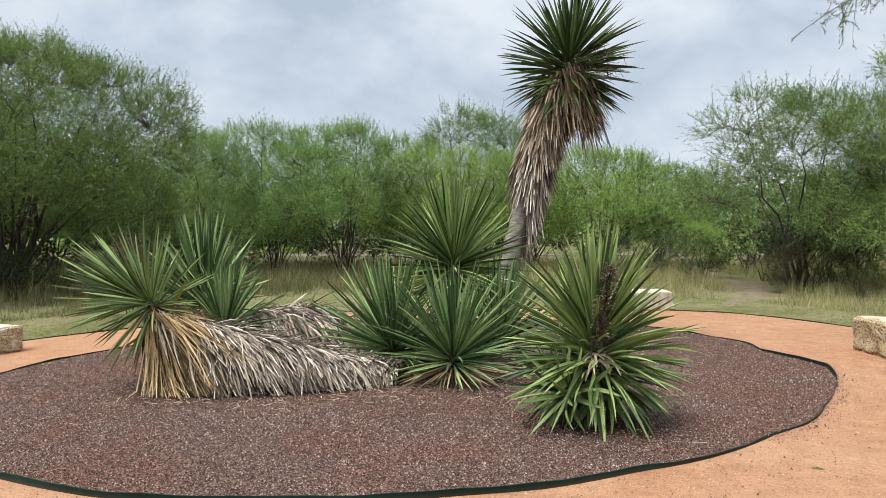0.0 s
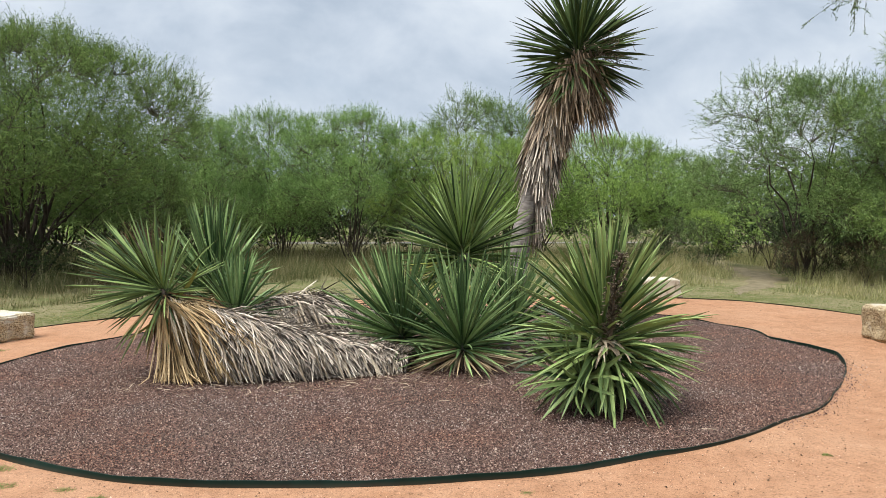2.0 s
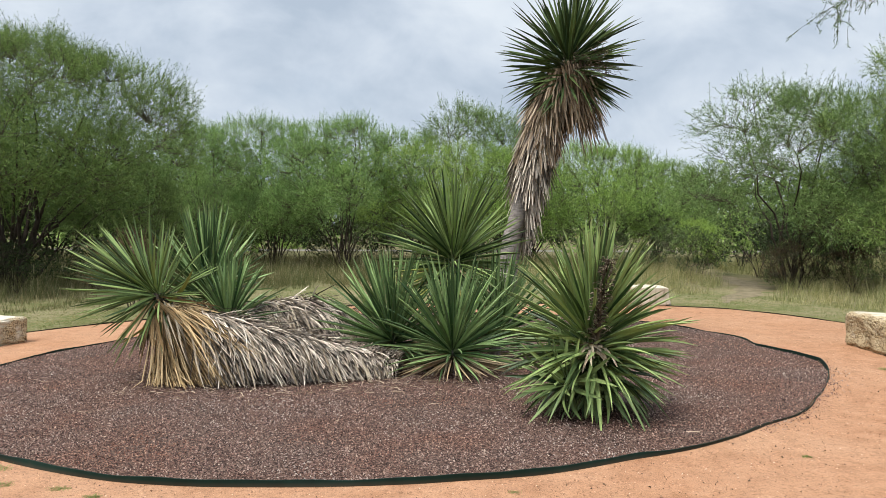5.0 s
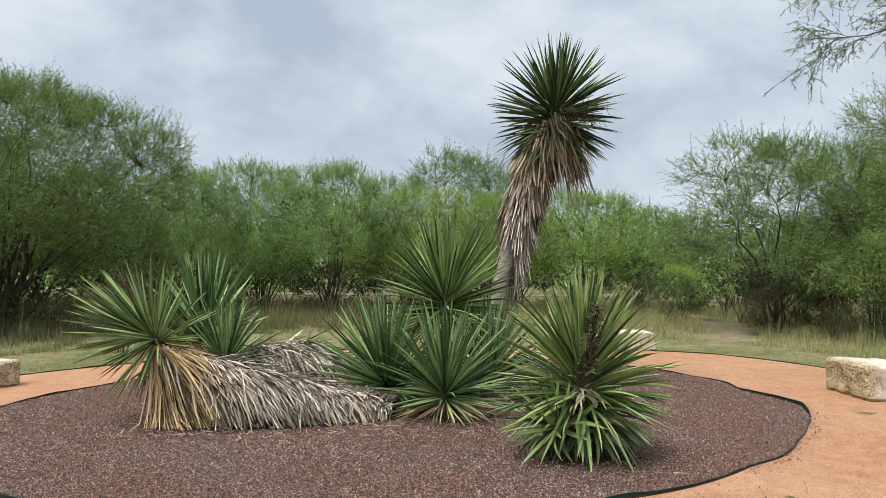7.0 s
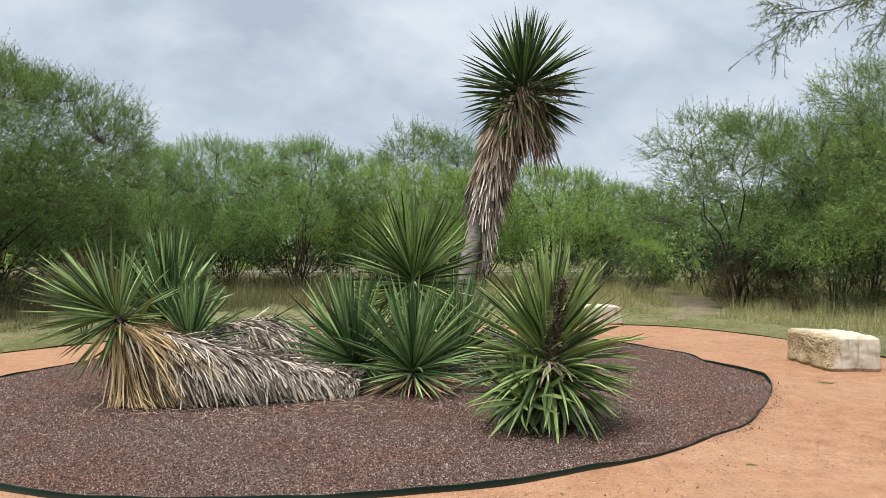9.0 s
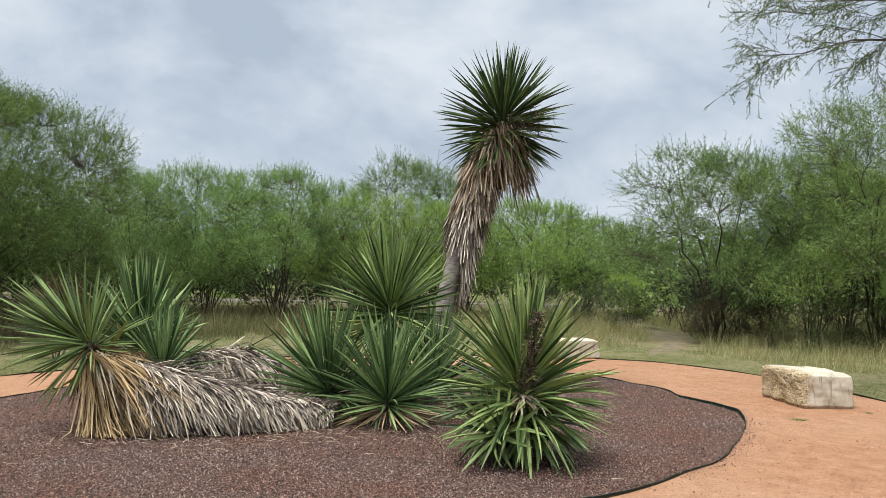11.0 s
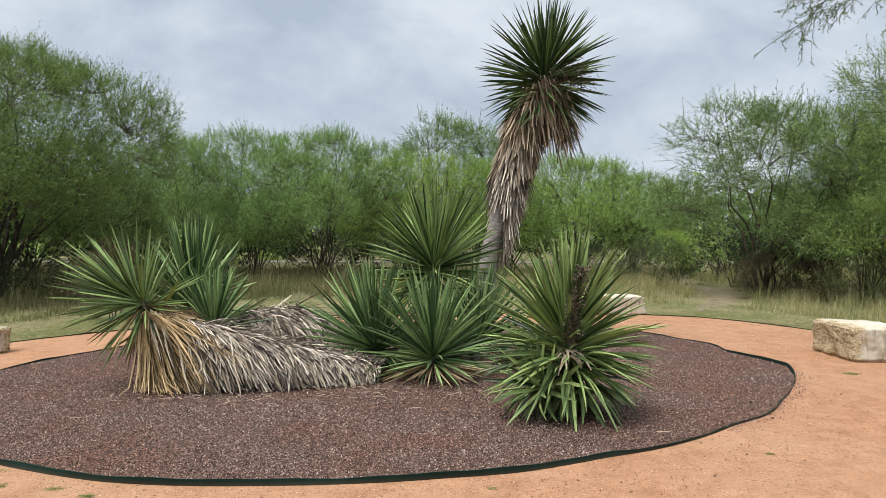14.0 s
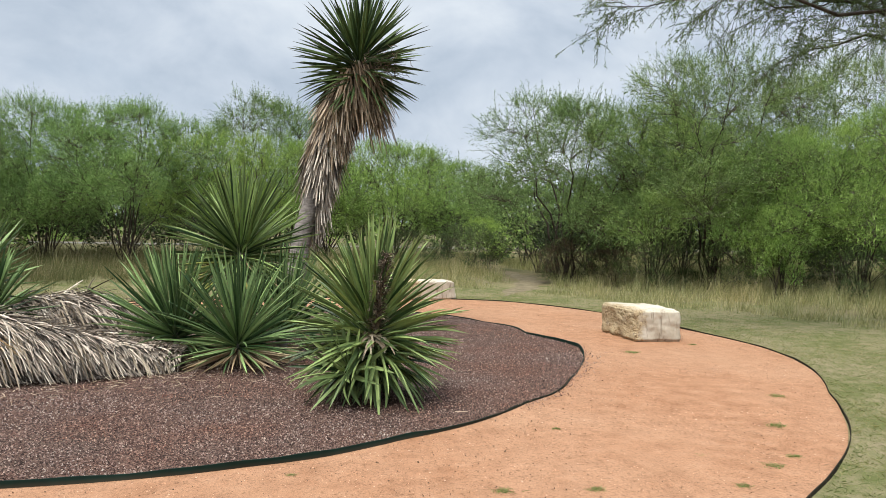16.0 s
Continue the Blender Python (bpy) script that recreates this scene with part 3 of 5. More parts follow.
def tree(name, label, seed, height, spread, lobes, material, low=0.22, trunk_r=0.05, clumps=70, shoots=6, leaves_per=16, leaf=(0.095, 0.0115), shoot=(0.28, 0.55), rise=0.6, fill=5000, fill_leaf=(0.15, 0.0115), whips=30, whip=(0.5, 1.0), gaps=0.0, skirt=0.6):
    """A tree of many stems at the origin that fan out like a vase: each stem carries one mass of the crown, with branches, feathery
    shoots on the outside of the mass, whips above it and broader foliage inside. skirt: the share of low masses at the sides."""
    rng = np.random.default_rng(seed)
    root = thing(name, (0, 0, 0), label, "shrub" if height < 2.6 else "tree")
    low_n = int(lobes * skirt)
    k = np.arange(lobes)
    rad = np.concatenate([spread * 0.66 * np.sqrt((k + 0.3) / lobes), spread * rng.uniform(0.55, 0.72, low_n)])
    az = np.concatenate([k * 2.4 + rng.normal(size=lobes) * 0.25, np.arange(low_n) * 2 * np.pi / max(1, low_n) + rng.normal(size=low_n) * 0.3 + seed])
    wide = spread * np.concatenate([rng.uniform(0.30, 0.44, lobes), rng.uniform(0.26, 0.36, low_n)])
    deep = np.minimum(wide * rng.uniform(0.75, 0.95, len(wide)), height * 0.3)
    top = height * (1 - 0.40 * (rad[:lobes] / spread) ** 2) * rng.uniform(0.86, 1.0, lobes)
    cz = np.concatenate([top - deep[:lobes], height * rng.uniform(low + 0.13, 0.52, low_n)])
    c = np.stack([rad * np.cos(az), rad * np.sin(az), cz], -1)
    axes = np.stack([wide, wide, deep], -1)
    n = len(c)
    s = np.linspace(0, 1, 9)[None, :, None]
    hor = c * (1, 1, 0)
    p = hor[:, None] * (0.04 + 0.96 * s**1.25) + rng.normal(size=(n, 1, 3)) * (0.03 * spread, 0.03 * spread, 0) * (1 - s)
    p[..., 2] = c[:, None, 2] * s[..., 0] ** 0.9
    p[:, 1:] += np.cumsum(rng.normal(size=(n, 8, 3)) * height * 0.014, 1)
    p[:, 0, 2] = -0.05
    r0 = trunk_r * rng.uniform(0.6, 1.25, (n, 1)) * np.where(np.arange(n) < lobes, 1.0, 0.5)[:, None] * (1.0 - 0.80 * s[..., 0])
    for i in range(n):
        v, f = tubes(p[i : i + 1], r0[i : i + 1], 6)
        part("stem", mesh("stem", v, f, BARK, True), root)

    def on_masses(per, inner, outer, least=-0.5):
        u = unit(rng.normal(size=(n, per, 3)) + (0, 0, 0.3))
        q = c[:, None] + u * axes[:, None] * rng.uniform(inner, outer, (n, per, 1))
        deep_in = np.linalg.norm((q[:, :, None] - c) / axes, axis=-1)
        deep_in[np.arange(n), :, np.arange(n)] = 9
        ok = (u[..., 2] > least) & (deep_in.min(-1) > 0.74) & (q[..., 2] > low * height)
        if gaps:
            ok &= np.sin(q[..., 0] * 2.1 + seed) * np.sin(q[..., 1] * 2.3) * np.sin(q[..., 2] * 2.7 + 1) + 0.25 * rng.normal(size=ok.shape) > gaps - 0.7
        return q[ok], u[ok]

    goals, _ = on_masses(20, 0.3, 0.78, -0.8)
    L1, t1 = reach_to(rng, goals, p[:, 2:], 6, 0.35, 0.9)
    tips, out = on_masses(clumps, 0.82, 1.0)
    L2, t2 = reach_to(rng, tips, L1[:, 1:], 5, 0.1, 0.9)
    m = len(tips)
    d = unit(out[:, None] * 0.55 + (0, 0, rise) + rng.normal(size=(m, shoots, 3)) * 0.48).reshape(-1, 1, 3)
    far = rng.uniform(*shoot, (m * shoots, 1, 1))
    f = rng.uniform(2.2, 3.99, (m, shoots))
    i = f.astype(int)
    row = np.arange(m)[:, None]
    start = (L2[row, i] + (L2[row, np.minimum(i + 1, 4)] - L2[row, i]) * (f - i)[..., None]).reshape(-1, 1, 3)
    t = np.linspace(0, 1, 4)[None, :, None]
    L3 = start + far * (d * t + (rng.normal(size=(m * shoots, 1, 3)) * 0.14 + (0, 0, -0.06)) * t**2)
    high = np.argsort(-(tips[:, 2] - 0.25 * np.hypot(tips[:, 0], tips[:, 1])))[: whips * 3]
    pick = rng.permutation(high)[:whips]
    W = tips[pick][:, None] + rng.uniform(*whip, (len(pick), 1, 1)) * (unit(out[pick] * 0.25 + (0, 0, 0.9) + rng.normal(size=(len(pick), 3)) * 0.16)[:, None] * np.linspace(0, 1, 5)[None, :, None] + rng.normal(size=(len(pick), 1, 3)) * 0.12 * np.linspace(0, 1, 5)[None, :, None] ** 2)
    taper = lambda t, k: t[:, None] * np.linspace(1, 0.35, k)[None]
    v, f = joined(tubes(L1, taper(t1 * 0.005 + 0.005, 6), 4), tubes(L2, taper(t2 * 0.004 + 0.004, 5), 3), tubes(W, taper(np.full(len(W), 0.0035), 5), 3), twiglets(L3))
    part("branchwork", mesh("branchwork", v, f, TWIGS), root, kind="stuff")
    mass = rng.integers(0, n, fill)
    inner = c[mass] + unit(rng.normal(size=(fill, 3))) * rng.random((fill, 1)) ** 0.4 * 0.82 * axes[mass]
    inner = inner[inner[:, 2] > (low + 0.08) * height]
    g, e = unit(rng.normal(size=inner.shape)), unit(rng.normal(size=inner.shape))
    big = np.stack([inner, inner + g * fill_leaf[0] + e * fill_leaf[1], inner + g * fill_leaf[0] - e * fill_leaf[1]], 1).reshape(-1, 3)
    v, f = joined(leaves_on(rng, L3, leaves_per, *leaf), leaves_on(rng, W, 26, *leaf), (big, np.arange(len(big)).reshape(-1, 3)))
    part("crown", mesh("crown", v, f, material), root, kind="stuff")
    return root


def put_first(root, m):
    root.matrix_basis = m
    return root


def stand(x, y, turn, size, wide=1.0):
    return Matrix.LocRotScale((x, y, 0), Euler((0, 0, radians(turn))), (size * wide, size * wide, size))


def grow_wood():
    """The belt of mesquite and huisache trees round the meadow: each kind with its places (x, y, turn, size, width)."""
    kinds = [
        (tree("mesquite_tree", "broad dark-trunked mesquite tree with fine green leaves", 12, 6.6, 4.25, 15, FOLIAGE_PALE, low=0.13, trunk_r=0.07, clumps=165, shoots=8, leaves_per=18, leaf=(0.085, 0.012), shoot=(0.25, 0.6), fill=44000, whips=120, whip=(0.25, 0.6), skirt=1.0),
         [(-10.1, 17.9, 20, 1.0, 1.0)]),
        (tree("huisache_tree", "many-stemmed huisache tree with feathery green leaves", 22, 5.3, 2.9, 9, FOLIAGE, low=0.07, trunk_r=0.026, clumps=72, shoots=7, leaves_per=15, fill=9000, whips=60, whip=(0.25, 0.6), skirt=1.0),
         [(-3.1, 24.3, 0, 0.98, 0.95), (-5.6, 26.0, 100, 1.02, 0.95), (-7.6, 24.6, 200, 0.93, 0.85), (10.6, 17.6, 60, 0.95, 0.85), (13.6, 21.0, 300, 1.0, 1.0), (-14.6, 21.5, 140, 1.1, 1.1), (8.4, 30.0, 20, 0.82, 1.0)]),
        (tree("young_huisache", "bright green round young huisache with upright twigs", 33, 4.7, 2.7, 8, FOLIAGE_LIGHT, low=0.10, trunk_r=0.028, clumps=72, shoots=7, leaves_per=13, leaf=(0.072, 0.0125), rise=0.85, fill=8000, whips=50, whip=(0.2, 0.45), skirt=1.0),
         [(5.5, 26.4, 0, 1.0, 1.0), (-0.6, 25.4, 310, 0.98, 0.95), (2.1, 27.0, 70, 0.98, 0.9), (14.4, 14.6, 200, 1.0, 0.9), (12.7, 15.2, 40, 0.86, 0.85)]),
        (tree("thorn_tree", "open thorny tree with thin grey-green foliage", 44, 5.7, 2.5, 8, FOLIAGE_DIM, low=0.07, trunk_r=0.028, clumps=90, shoots=6, leaves_per=14, rise=0.5, fill=2000, whips=70, whip=(0.3, 0.7), gaps=0.27, skirt=0.9),
         [(8.95, 19.4, 0, 0.96, 1.24), (11.8, 16.9, 120, 1.12, 1.05), (1.3, 31.0, 60, 1.18, 1.1), (15.4, 16.6, 230, 1.15, 0.95)]),
        (tree("rear_tree", "green thorn tree behind the first row of trees", 47, 5.0, 3.3, 7, FOLIAGE_SHADE, low=0.08, trunk_r=0.04, clumps=32, shoots=5, leaves_per=7, leaf=(0.12, 0.034), fill=4500, fill_leaf=(0.12, 0.05), whips=30, skirt=0.8),
         [(-9.6, 29.0, 250, 1.0, 1.1), (-13.0, 26.0, 75, 1.05, 1.1), (-4.0, 31.0, 170, 0.95, 1.1), (3.8, 32.5, 220, 0.9, 1.1), (12.2, 30.0, 20, 0.85, 1.1), (17.4, 23.0, 190, 1.0, 1.1), (19.6, 18.4, 310, 1.05, 1.0), (9.6, 34.0, 100, 0.9, 1.1), (-17.5, 24.5, 10, 1.2, 1.1)]),
        (tree("shrub", "low leafy green shrub among the dry grass", 55, 2.2, 1.3, 6, FOLIAGE_LIGHT, low=0.06, trunk_r=0.02, clumps=38, shoots=5, leaves_per=8, leaf=(0.06, 0.02), shoot=(0.12, 0.28), fill=700, fill_leaf=(0.09, 0.035), whips=14, whip=(0.15, 0.35)),
         [(12.0, 14.6, 0, 0.8, 0.6), (8.3, 24.4, 90, 0.85, 1.0), (13.3, 15.6, 160, 0.9, 1.2), (15.6, 14.6, 40, 1.0, 1.1), (10.4, 26.5, 250, 0.9, 1.2)]),
        (tree("dry_brush", "rusty brown dead brush in the dry grass", 58, 1.5, 0.85, 5, RUSTY, low=0.05, trunk_r=0.012, clumps=30, shoots=4, leaves_per=5, leaf=(0.06, 0.018), shoot=(0.15, 0.3), fill=120, fill_leaf=(0.07, 0.02), whips=16, whip=(0.15, 0.4)),
         [(-5.5, 13.6, 0, 0.95, 0.9), (9.7, 18.0, 60, 0.75, 1.1), (8.4, 18.6, 10, 0.8, 1.0)]),
        (tree("thicket", "low green thicket at the foot of the trees, toned down for their shade", 61, 1.9, 1.5, 6, FOLIAGE_THICKET_SHADED, low=0.02, trunk_r=0.014, clumps=34, shoots=5, leaves_per=8, leaf=(0.07, 0.016), shoot=(0.15, 0.35), fill=500, fill_leaf=(0.1, 0.014), whips=20, whip=(0.2, 0.5)),
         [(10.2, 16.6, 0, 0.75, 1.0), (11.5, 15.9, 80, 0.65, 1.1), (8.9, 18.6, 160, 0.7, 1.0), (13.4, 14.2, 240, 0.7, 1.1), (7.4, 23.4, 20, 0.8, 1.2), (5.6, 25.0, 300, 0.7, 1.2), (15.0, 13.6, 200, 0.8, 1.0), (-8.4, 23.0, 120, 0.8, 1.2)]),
        (tree("brush_shrub", "dense thorn brush, leaves coloured dark for the shade under the trees", 66, 2.5, 2.0, 6, FOLIAGE_BRUSH_SHADED, low=0.05, trunk_r=0.022, clumps=28, shoots=4, leaves_per=7, leaf=(0.09, 0.028), shoot=(0.15, 0.35), fill=600, fill_leaf=(0.12, 0.05), whips=14, whip=(0.2, 0.4)),
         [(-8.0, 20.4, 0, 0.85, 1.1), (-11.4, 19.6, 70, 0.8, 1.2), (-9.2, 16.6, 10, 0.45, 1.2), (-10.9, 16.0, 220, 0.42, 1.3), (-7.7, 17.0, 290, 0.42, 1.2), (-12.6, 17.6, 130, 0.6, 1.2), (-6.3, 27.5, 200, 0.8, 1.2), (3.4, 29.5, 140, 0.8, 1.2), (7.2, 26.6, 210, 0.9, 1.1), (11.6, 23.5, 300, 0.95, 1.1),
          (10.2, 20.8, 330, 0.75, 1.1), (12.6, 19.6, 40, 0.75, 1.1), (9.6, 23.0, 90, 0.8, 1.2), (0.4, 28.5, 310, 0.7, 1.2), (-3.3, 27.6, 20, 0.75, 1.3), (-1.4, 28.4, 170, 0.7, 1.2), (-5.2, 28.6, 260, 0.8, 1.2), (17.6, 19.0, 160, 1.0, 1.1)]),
    ]
    for root, places in kinds:
        for x, y, turn, size, wide in places[1:]:
            copy_thing(root, stand(x, y, turn, size, wide))
        put_first(root, stand(*places[0]))


grow_wood()


def far_woods():
    """The wood behind the first trees, too far off to tell its trees apart."""
    rng = np.random.default_rng(77)
    at, size = [], []
    for k in range(150):
        a = radians(rng.uniform(-68, 68))
        d = rng.uniform(34, 80)
        at.append((d * math.sin(a), d * math.cos(a)))
        size.append(rng.uniform(2.8, 4.4) * (1 + 0.006 * d))
    at, size = np.array(at), np.array(size)
    n = 300
    u = unit(rng.normal(size=(len(at), n, 3)))
    r = rng.random((len(at), n, 1)) ** 0.35
    c = u * r * np.stack([size * 0.85, size * 0.85, size * 0.52], -1)[:, None]
    c += np.stack([at[:, 0], at[:, 1], size * 0.5], -1)[:, None]
    c = c.reshape(-1, 3)
    c[:, 2] = np.abs(c[:, 2])
    d, e = unit(rng.normal(size=c.shape)), unit(rng.normal(size=c.shape))
    L = rng.uniform(0.4, 0.9, (len(c), 1))
    v = np.stack([c, c + d * L * 0.5 + e * L * 0.18, c + d * L, c + d * L * 0.5 - e * L * 0.18], 1).reshape(-1, 3)
    tagged(new("woods", mesh("woods", v, np.arange(len(v)).reshape(-1, 4), FOLIAGE)), "distant belt of green thorn woods", "woods", kind="stuff")


far_woods()


def shade_tree():
    """A mesquite beside the path whose limbs hang over it."""
    rng = np.random.default_rng(88)
    root = thing("overhanging_mesquite", (12.2, 8.2, 0), "mesquite tree beside the path with drooping leafy limbs", "tree")
    bole = np.array([[12.2, 8.2, -0.05], [12.1, 8.3, 0.9], [11.8, 8.2, 1.9], [11.5, 8.3, 2.9], [11.0, 8.5, 3.8]])
    v, f = tubes(bole[None], np.array([[0.19, 0.16, 0.145, 0.125, 0.10]]), 9)
    part("trunk", mesh("trunk", v, f, BARK, True), root)
    reach = [((11.0, 8.5, 3.8), (9.2, 8.9, 4.7), (6.6, 9.0, 4.72), (4.7, 9.0, 4.45)),
             ((11.0, 8.5, 3.8), (9.4, 8.4, 5.4), (6.8, 8.6, 6.2), (4.3, 8.8, 5.95)),
             ((11.0, 8.5, 3.8), (9.6, 9.4, 5.3), (7.6, 9.9, 5.7), (5.7, 10.2, 5.5)),
             ((11.0, 8.5, 3.8), (10.2, 9.6, 4.6), (9.4, 10.2, 4.6), (8.6, 10.6, 4.3)),
             ((11.0, 8.5, 3.8), (9.6, 8.0, 6.0), (7.6, 8.2, 7.2), (6.0, 8.6, 7.5)),
             ((11.0, 8.5, 3.8), (9.5, 8.8, 5.1), (7.4, 9.1, 5.35), (5.3, 9.2, 5.25)),
             ((11.0, 8.5, 3.8), (9.7, 9.1, 4.9), (8.2, 9.5, 5.1), (6.9, 9.7, 4.95)),
             ((11.0, 8.5, 3.8), (9.5, 8.2, 5.8), (7.2, 8.5, 6.6), (5.2, 8.8, 6.6)),
             ((11.0, 8.5, 3.8), (9.6, 8.6, 5.4), (8.0, 8.9, 5.9), (6.4, 9.0, 5.8)),
             ((11.0, 8.5, 3.8), (9.8, 9.0, 5.2), (8.6, 9.2, 5.5), (7.4, 9.3, 5.4)),
             ((11.0, 8.5, 3.8), (9.6, 8.7, 5.2), (7.8, 9.0, 5.65), (6.0, 9.1, 5.6)),
             ((11.0, 8.5, 3.8), (9.7, 8.8, 5.5), (8.3, 9.1, 6.2), (6.9, 9.3, 6.2)),
             ((11.0, 8.5, 3.8), (9.9, 9.0, 5.0), (9.0, 9.4, 5.2), (8.0, 9.6, 5.0)),
             ((11.5, 8.3, 2.9), (13.0, 7.4, 4.6), (14.6, 6.6, 5.6), (16.0, 6.0, 6.0)),
             ((11.0, 8.5, 3.8), (11.0, 7.2, 5.6), (10.8, 5.6, 6.6), (10.4, 4.2, 6.8))]
    s = np.linspace(0, 3, 10)
    limbs = np.array([[np.interp(s, range(4), [q[k] for q in line]) for k in range(3)] for line in reach]).transpose(0, 2, 1)
    smooth = limbs.copy()
    smooth[:, 1:-1] = (limbs[:, :-2] + 2 * limbs[:, 1:-1] + limbs[:, 2:]) / 4
    smooth[:, 1:-1] += rng.normal(size=(len(reach), 8, 3)) * 0.11
    for k in range(len(reach)):
        v, f = tubes(smooth[k : k + 1], 0.047 * (1 - np.linspace(0, 1, 10) ** 0.8)[None] + 0.0025, 6)
        part("limb", mesh("limb", v, f, BARK, True), root)
    L1, t1 = spray(rng, smooth, 18, 0.15, 1.0, 0.45, (0.6, 1.3), 6, 0.0, 0.008)
    L2, t2 = spray(rng, L1, 10, 0.1, 1.0, 0.5, (0.28, 0.66), 5, -0.10, 0.007)
    L2[..., 2] -= (np.linspace(0, 1, 5) ** 2)[None] * 0.07
    L3, t3 = spray(rng, L2, 5, 0.1, 1.0, 0.75, (0.10, 0.26), 3, -0.1, 0.006)
    taper = lambda t, k: t[:, None] * np.linspace(1, 0.35, k)[None]
    v, f = joined(tubes(L1, taper(t1, 6), 4), tubes(L2, taper(t2, 5), 3), twiglets(L3))
    part("branchwork", mesh("branchwork", v, f, TWIGS), root, kind="stuff")
    v, f = joined(leaves_on(rng, L3, 14, 0.030, 0.0105, 0.1, 1.0), leaves_on(rng, L2, 10, 0.030, 0.0105, 0.1, 1.0))
    part("crown", mesh("crown", v, f, FOLIAGE_SHADE), root, kind="stuff")


shade_tree()


# ---- yuccas ----
def leaf_mesh(name, bend, material, fold=0.5, twist=0.0, k=8):
    """A sword leaf of unit length along z, its upper side towards +y, bending over by so many degrees."""
    s = np.linspace(0, 1, k)
    phi = np.radians(bend) * s**1.4
    step = np.diff(s, prepend=0)
    z, y = np.cumsum(np.cos(phi) * step), -np.cumsum(np.sin(phi) * step)
    x = twist * np.sin(s * 4.0) * 0.02
    pts = np.stack([x, y, z], -1)[None]
    w = np.interp(s, (0, 0.12, 0.45, 0.8, 0.95, 1), (0.75, 0.62, 1.0, 0.62, 0.2, 0.02))[None] * 0.05
    face = np.stack([np.full(k, twist * 0.35) * s, np.cos(phi), np.sin(phi)], -1)[None]
    v, f = strips(pts, w, face, fold)
    return mesh(name, v, f, material, False)


def set_leaf(d, face, at, length, width):
    """The pose of a unit leaf: it points along d, with its upper side towards face."""
    d = Vector(d).normalized()
    side = Vector(face).cross(d)
    if side.length < 1e-3:
        side = Vector((1, 0.2, 0)).cross(d)
    side.normalize()
    up = d.cross(side)
    m = Matrix((side, up, d)).transposed().to_4x4()
    m.translation = at
    return m @ Matrix.Diagonal((width / 0.05, length, length, 1))


class Leaves:
    """The sword leaves of one material, in a few shapes shared by all."""

    def __init__(self, material, bends):
        self.shapes = [(b, leaf_mesh("leaf", b, material, 0.5, t)) for b in bends for t in (-1, 0, 1)]

    def pick(self, rng, bend):
        best = sorted(self.shapes, key=lambda s: abs(s[0] - bend) + rng.random() * 6)[0]
        return best[1]


FRONT = Leaves(LEAF_FRONT, (0, 14, 30, 55, 85))
BLUE = Leaves(LEAF_BLUE, (0, 8, 18, 35))
DARK = Leaves(LEAF_DARK, (0, 8, 18, 35))
DEEP = Leaves(LEAF_DEEP, (0, 8, 18, 35))
YELLOW = Leaves(LEAF_YELLOW, (5, 25, 50))
GOLD = Leaves(DEAD_GOLD, (0, 20, 45))
TAN = Leaves(DEAD_TAN, (0, 20, 45))
GREY = Leaves(DEAD_GREY, (0, 20, 45))


def frame_of(axis):
    axis = Vector(axis).normalized()
    a = axis.cross(Vector((0.3, 1, 0.1))).normalized()
    return axis, a, axis.cross(a)


def rosette(parent, centre, axis, n, length, width, low, high, span, leaves, seed, droop=20.0, power=1.0, name="leaf", keep=None, jitter=6.0):
    """Leaves in a golden spiral round an axis, the oldest lowest; low and high are degrees above the level of the rosette."""
    rng = np.random.default_rng(seed)
    axis, a, b = frame_of(axis)
    centre = Vector(centre)
    for i in range(n):
        f = (i + 0.5) / n
        az = i * 2.39996 + rng.normal() * 0.12
        el = radians(low + (high - low) * f**power + rng.normal() * jitter)
        out = a * math.cos(az) + b * math.sin(az)
        d = out * math.cos(el) + axis * math.sin(el)
        if keep and not keep(d):
            continue
        at = centre + axis * ((f - 0.5) * span) + out * 0.035
        far = length * (0.78 + 0.24 * min(1.0, f * 2.2)) * rng.uniform(0.80, 1.08)
        face = axis * math.cos(el) - out * math.sin(el)
        face = face + axis.cross(out) * (rng.normal() * 0.38)
        sag = droop * (1.1 - f) * rng.uniform(0.4, 1.5)
        tip_z = at.z + d.z * far
        if tip_z < BED_TOP + 0.03:
            far = min(far, max(0.12, (at.z - BED_TOP - 0.03) / max(0.05, -d.z)))
        part(name, leaves.pick(rng, sag), parent, set_leaf(d, face, at, far, width * rng.uniform(0.82, 1.15)))


def trunk_part(parent, pts, radii, label="", material=TRUNK, name="trunk", sides=12, rough=0.012, seed=1):
    pts, radii = np.array(pts, float), np.array(radii, float)
    s = np.linspace(0, len(pts) - 1, 6 * (len(pts) - 1) + 1)
    p = np.stack([np.interp(s, range(len(pts)), pts[:, k]) for k in range(3)], -1)
    p[1:-1] = (p[:-2] + 2 * p[1:-1] + p[2:]) / 4
    r = np.interp(s, range(len(pts)), radii)
    v, f = tubes(p[None], r[None], sides)
    rng = np.random.default_rng(seed)
    v = v + rng.normal(size=v.shape) * rough
    bm = bmesh.new()
    me = mesh(name, v, f, material, True)
    bm.from_mesh(me)
    bmesh.ops.holes_fill(bm, edges=[e for e in bm.edges if e.is_boundary], sides=0)
    bm.to_mesh(me)
    bm.free()
    return part(name, me, parent, None, label)


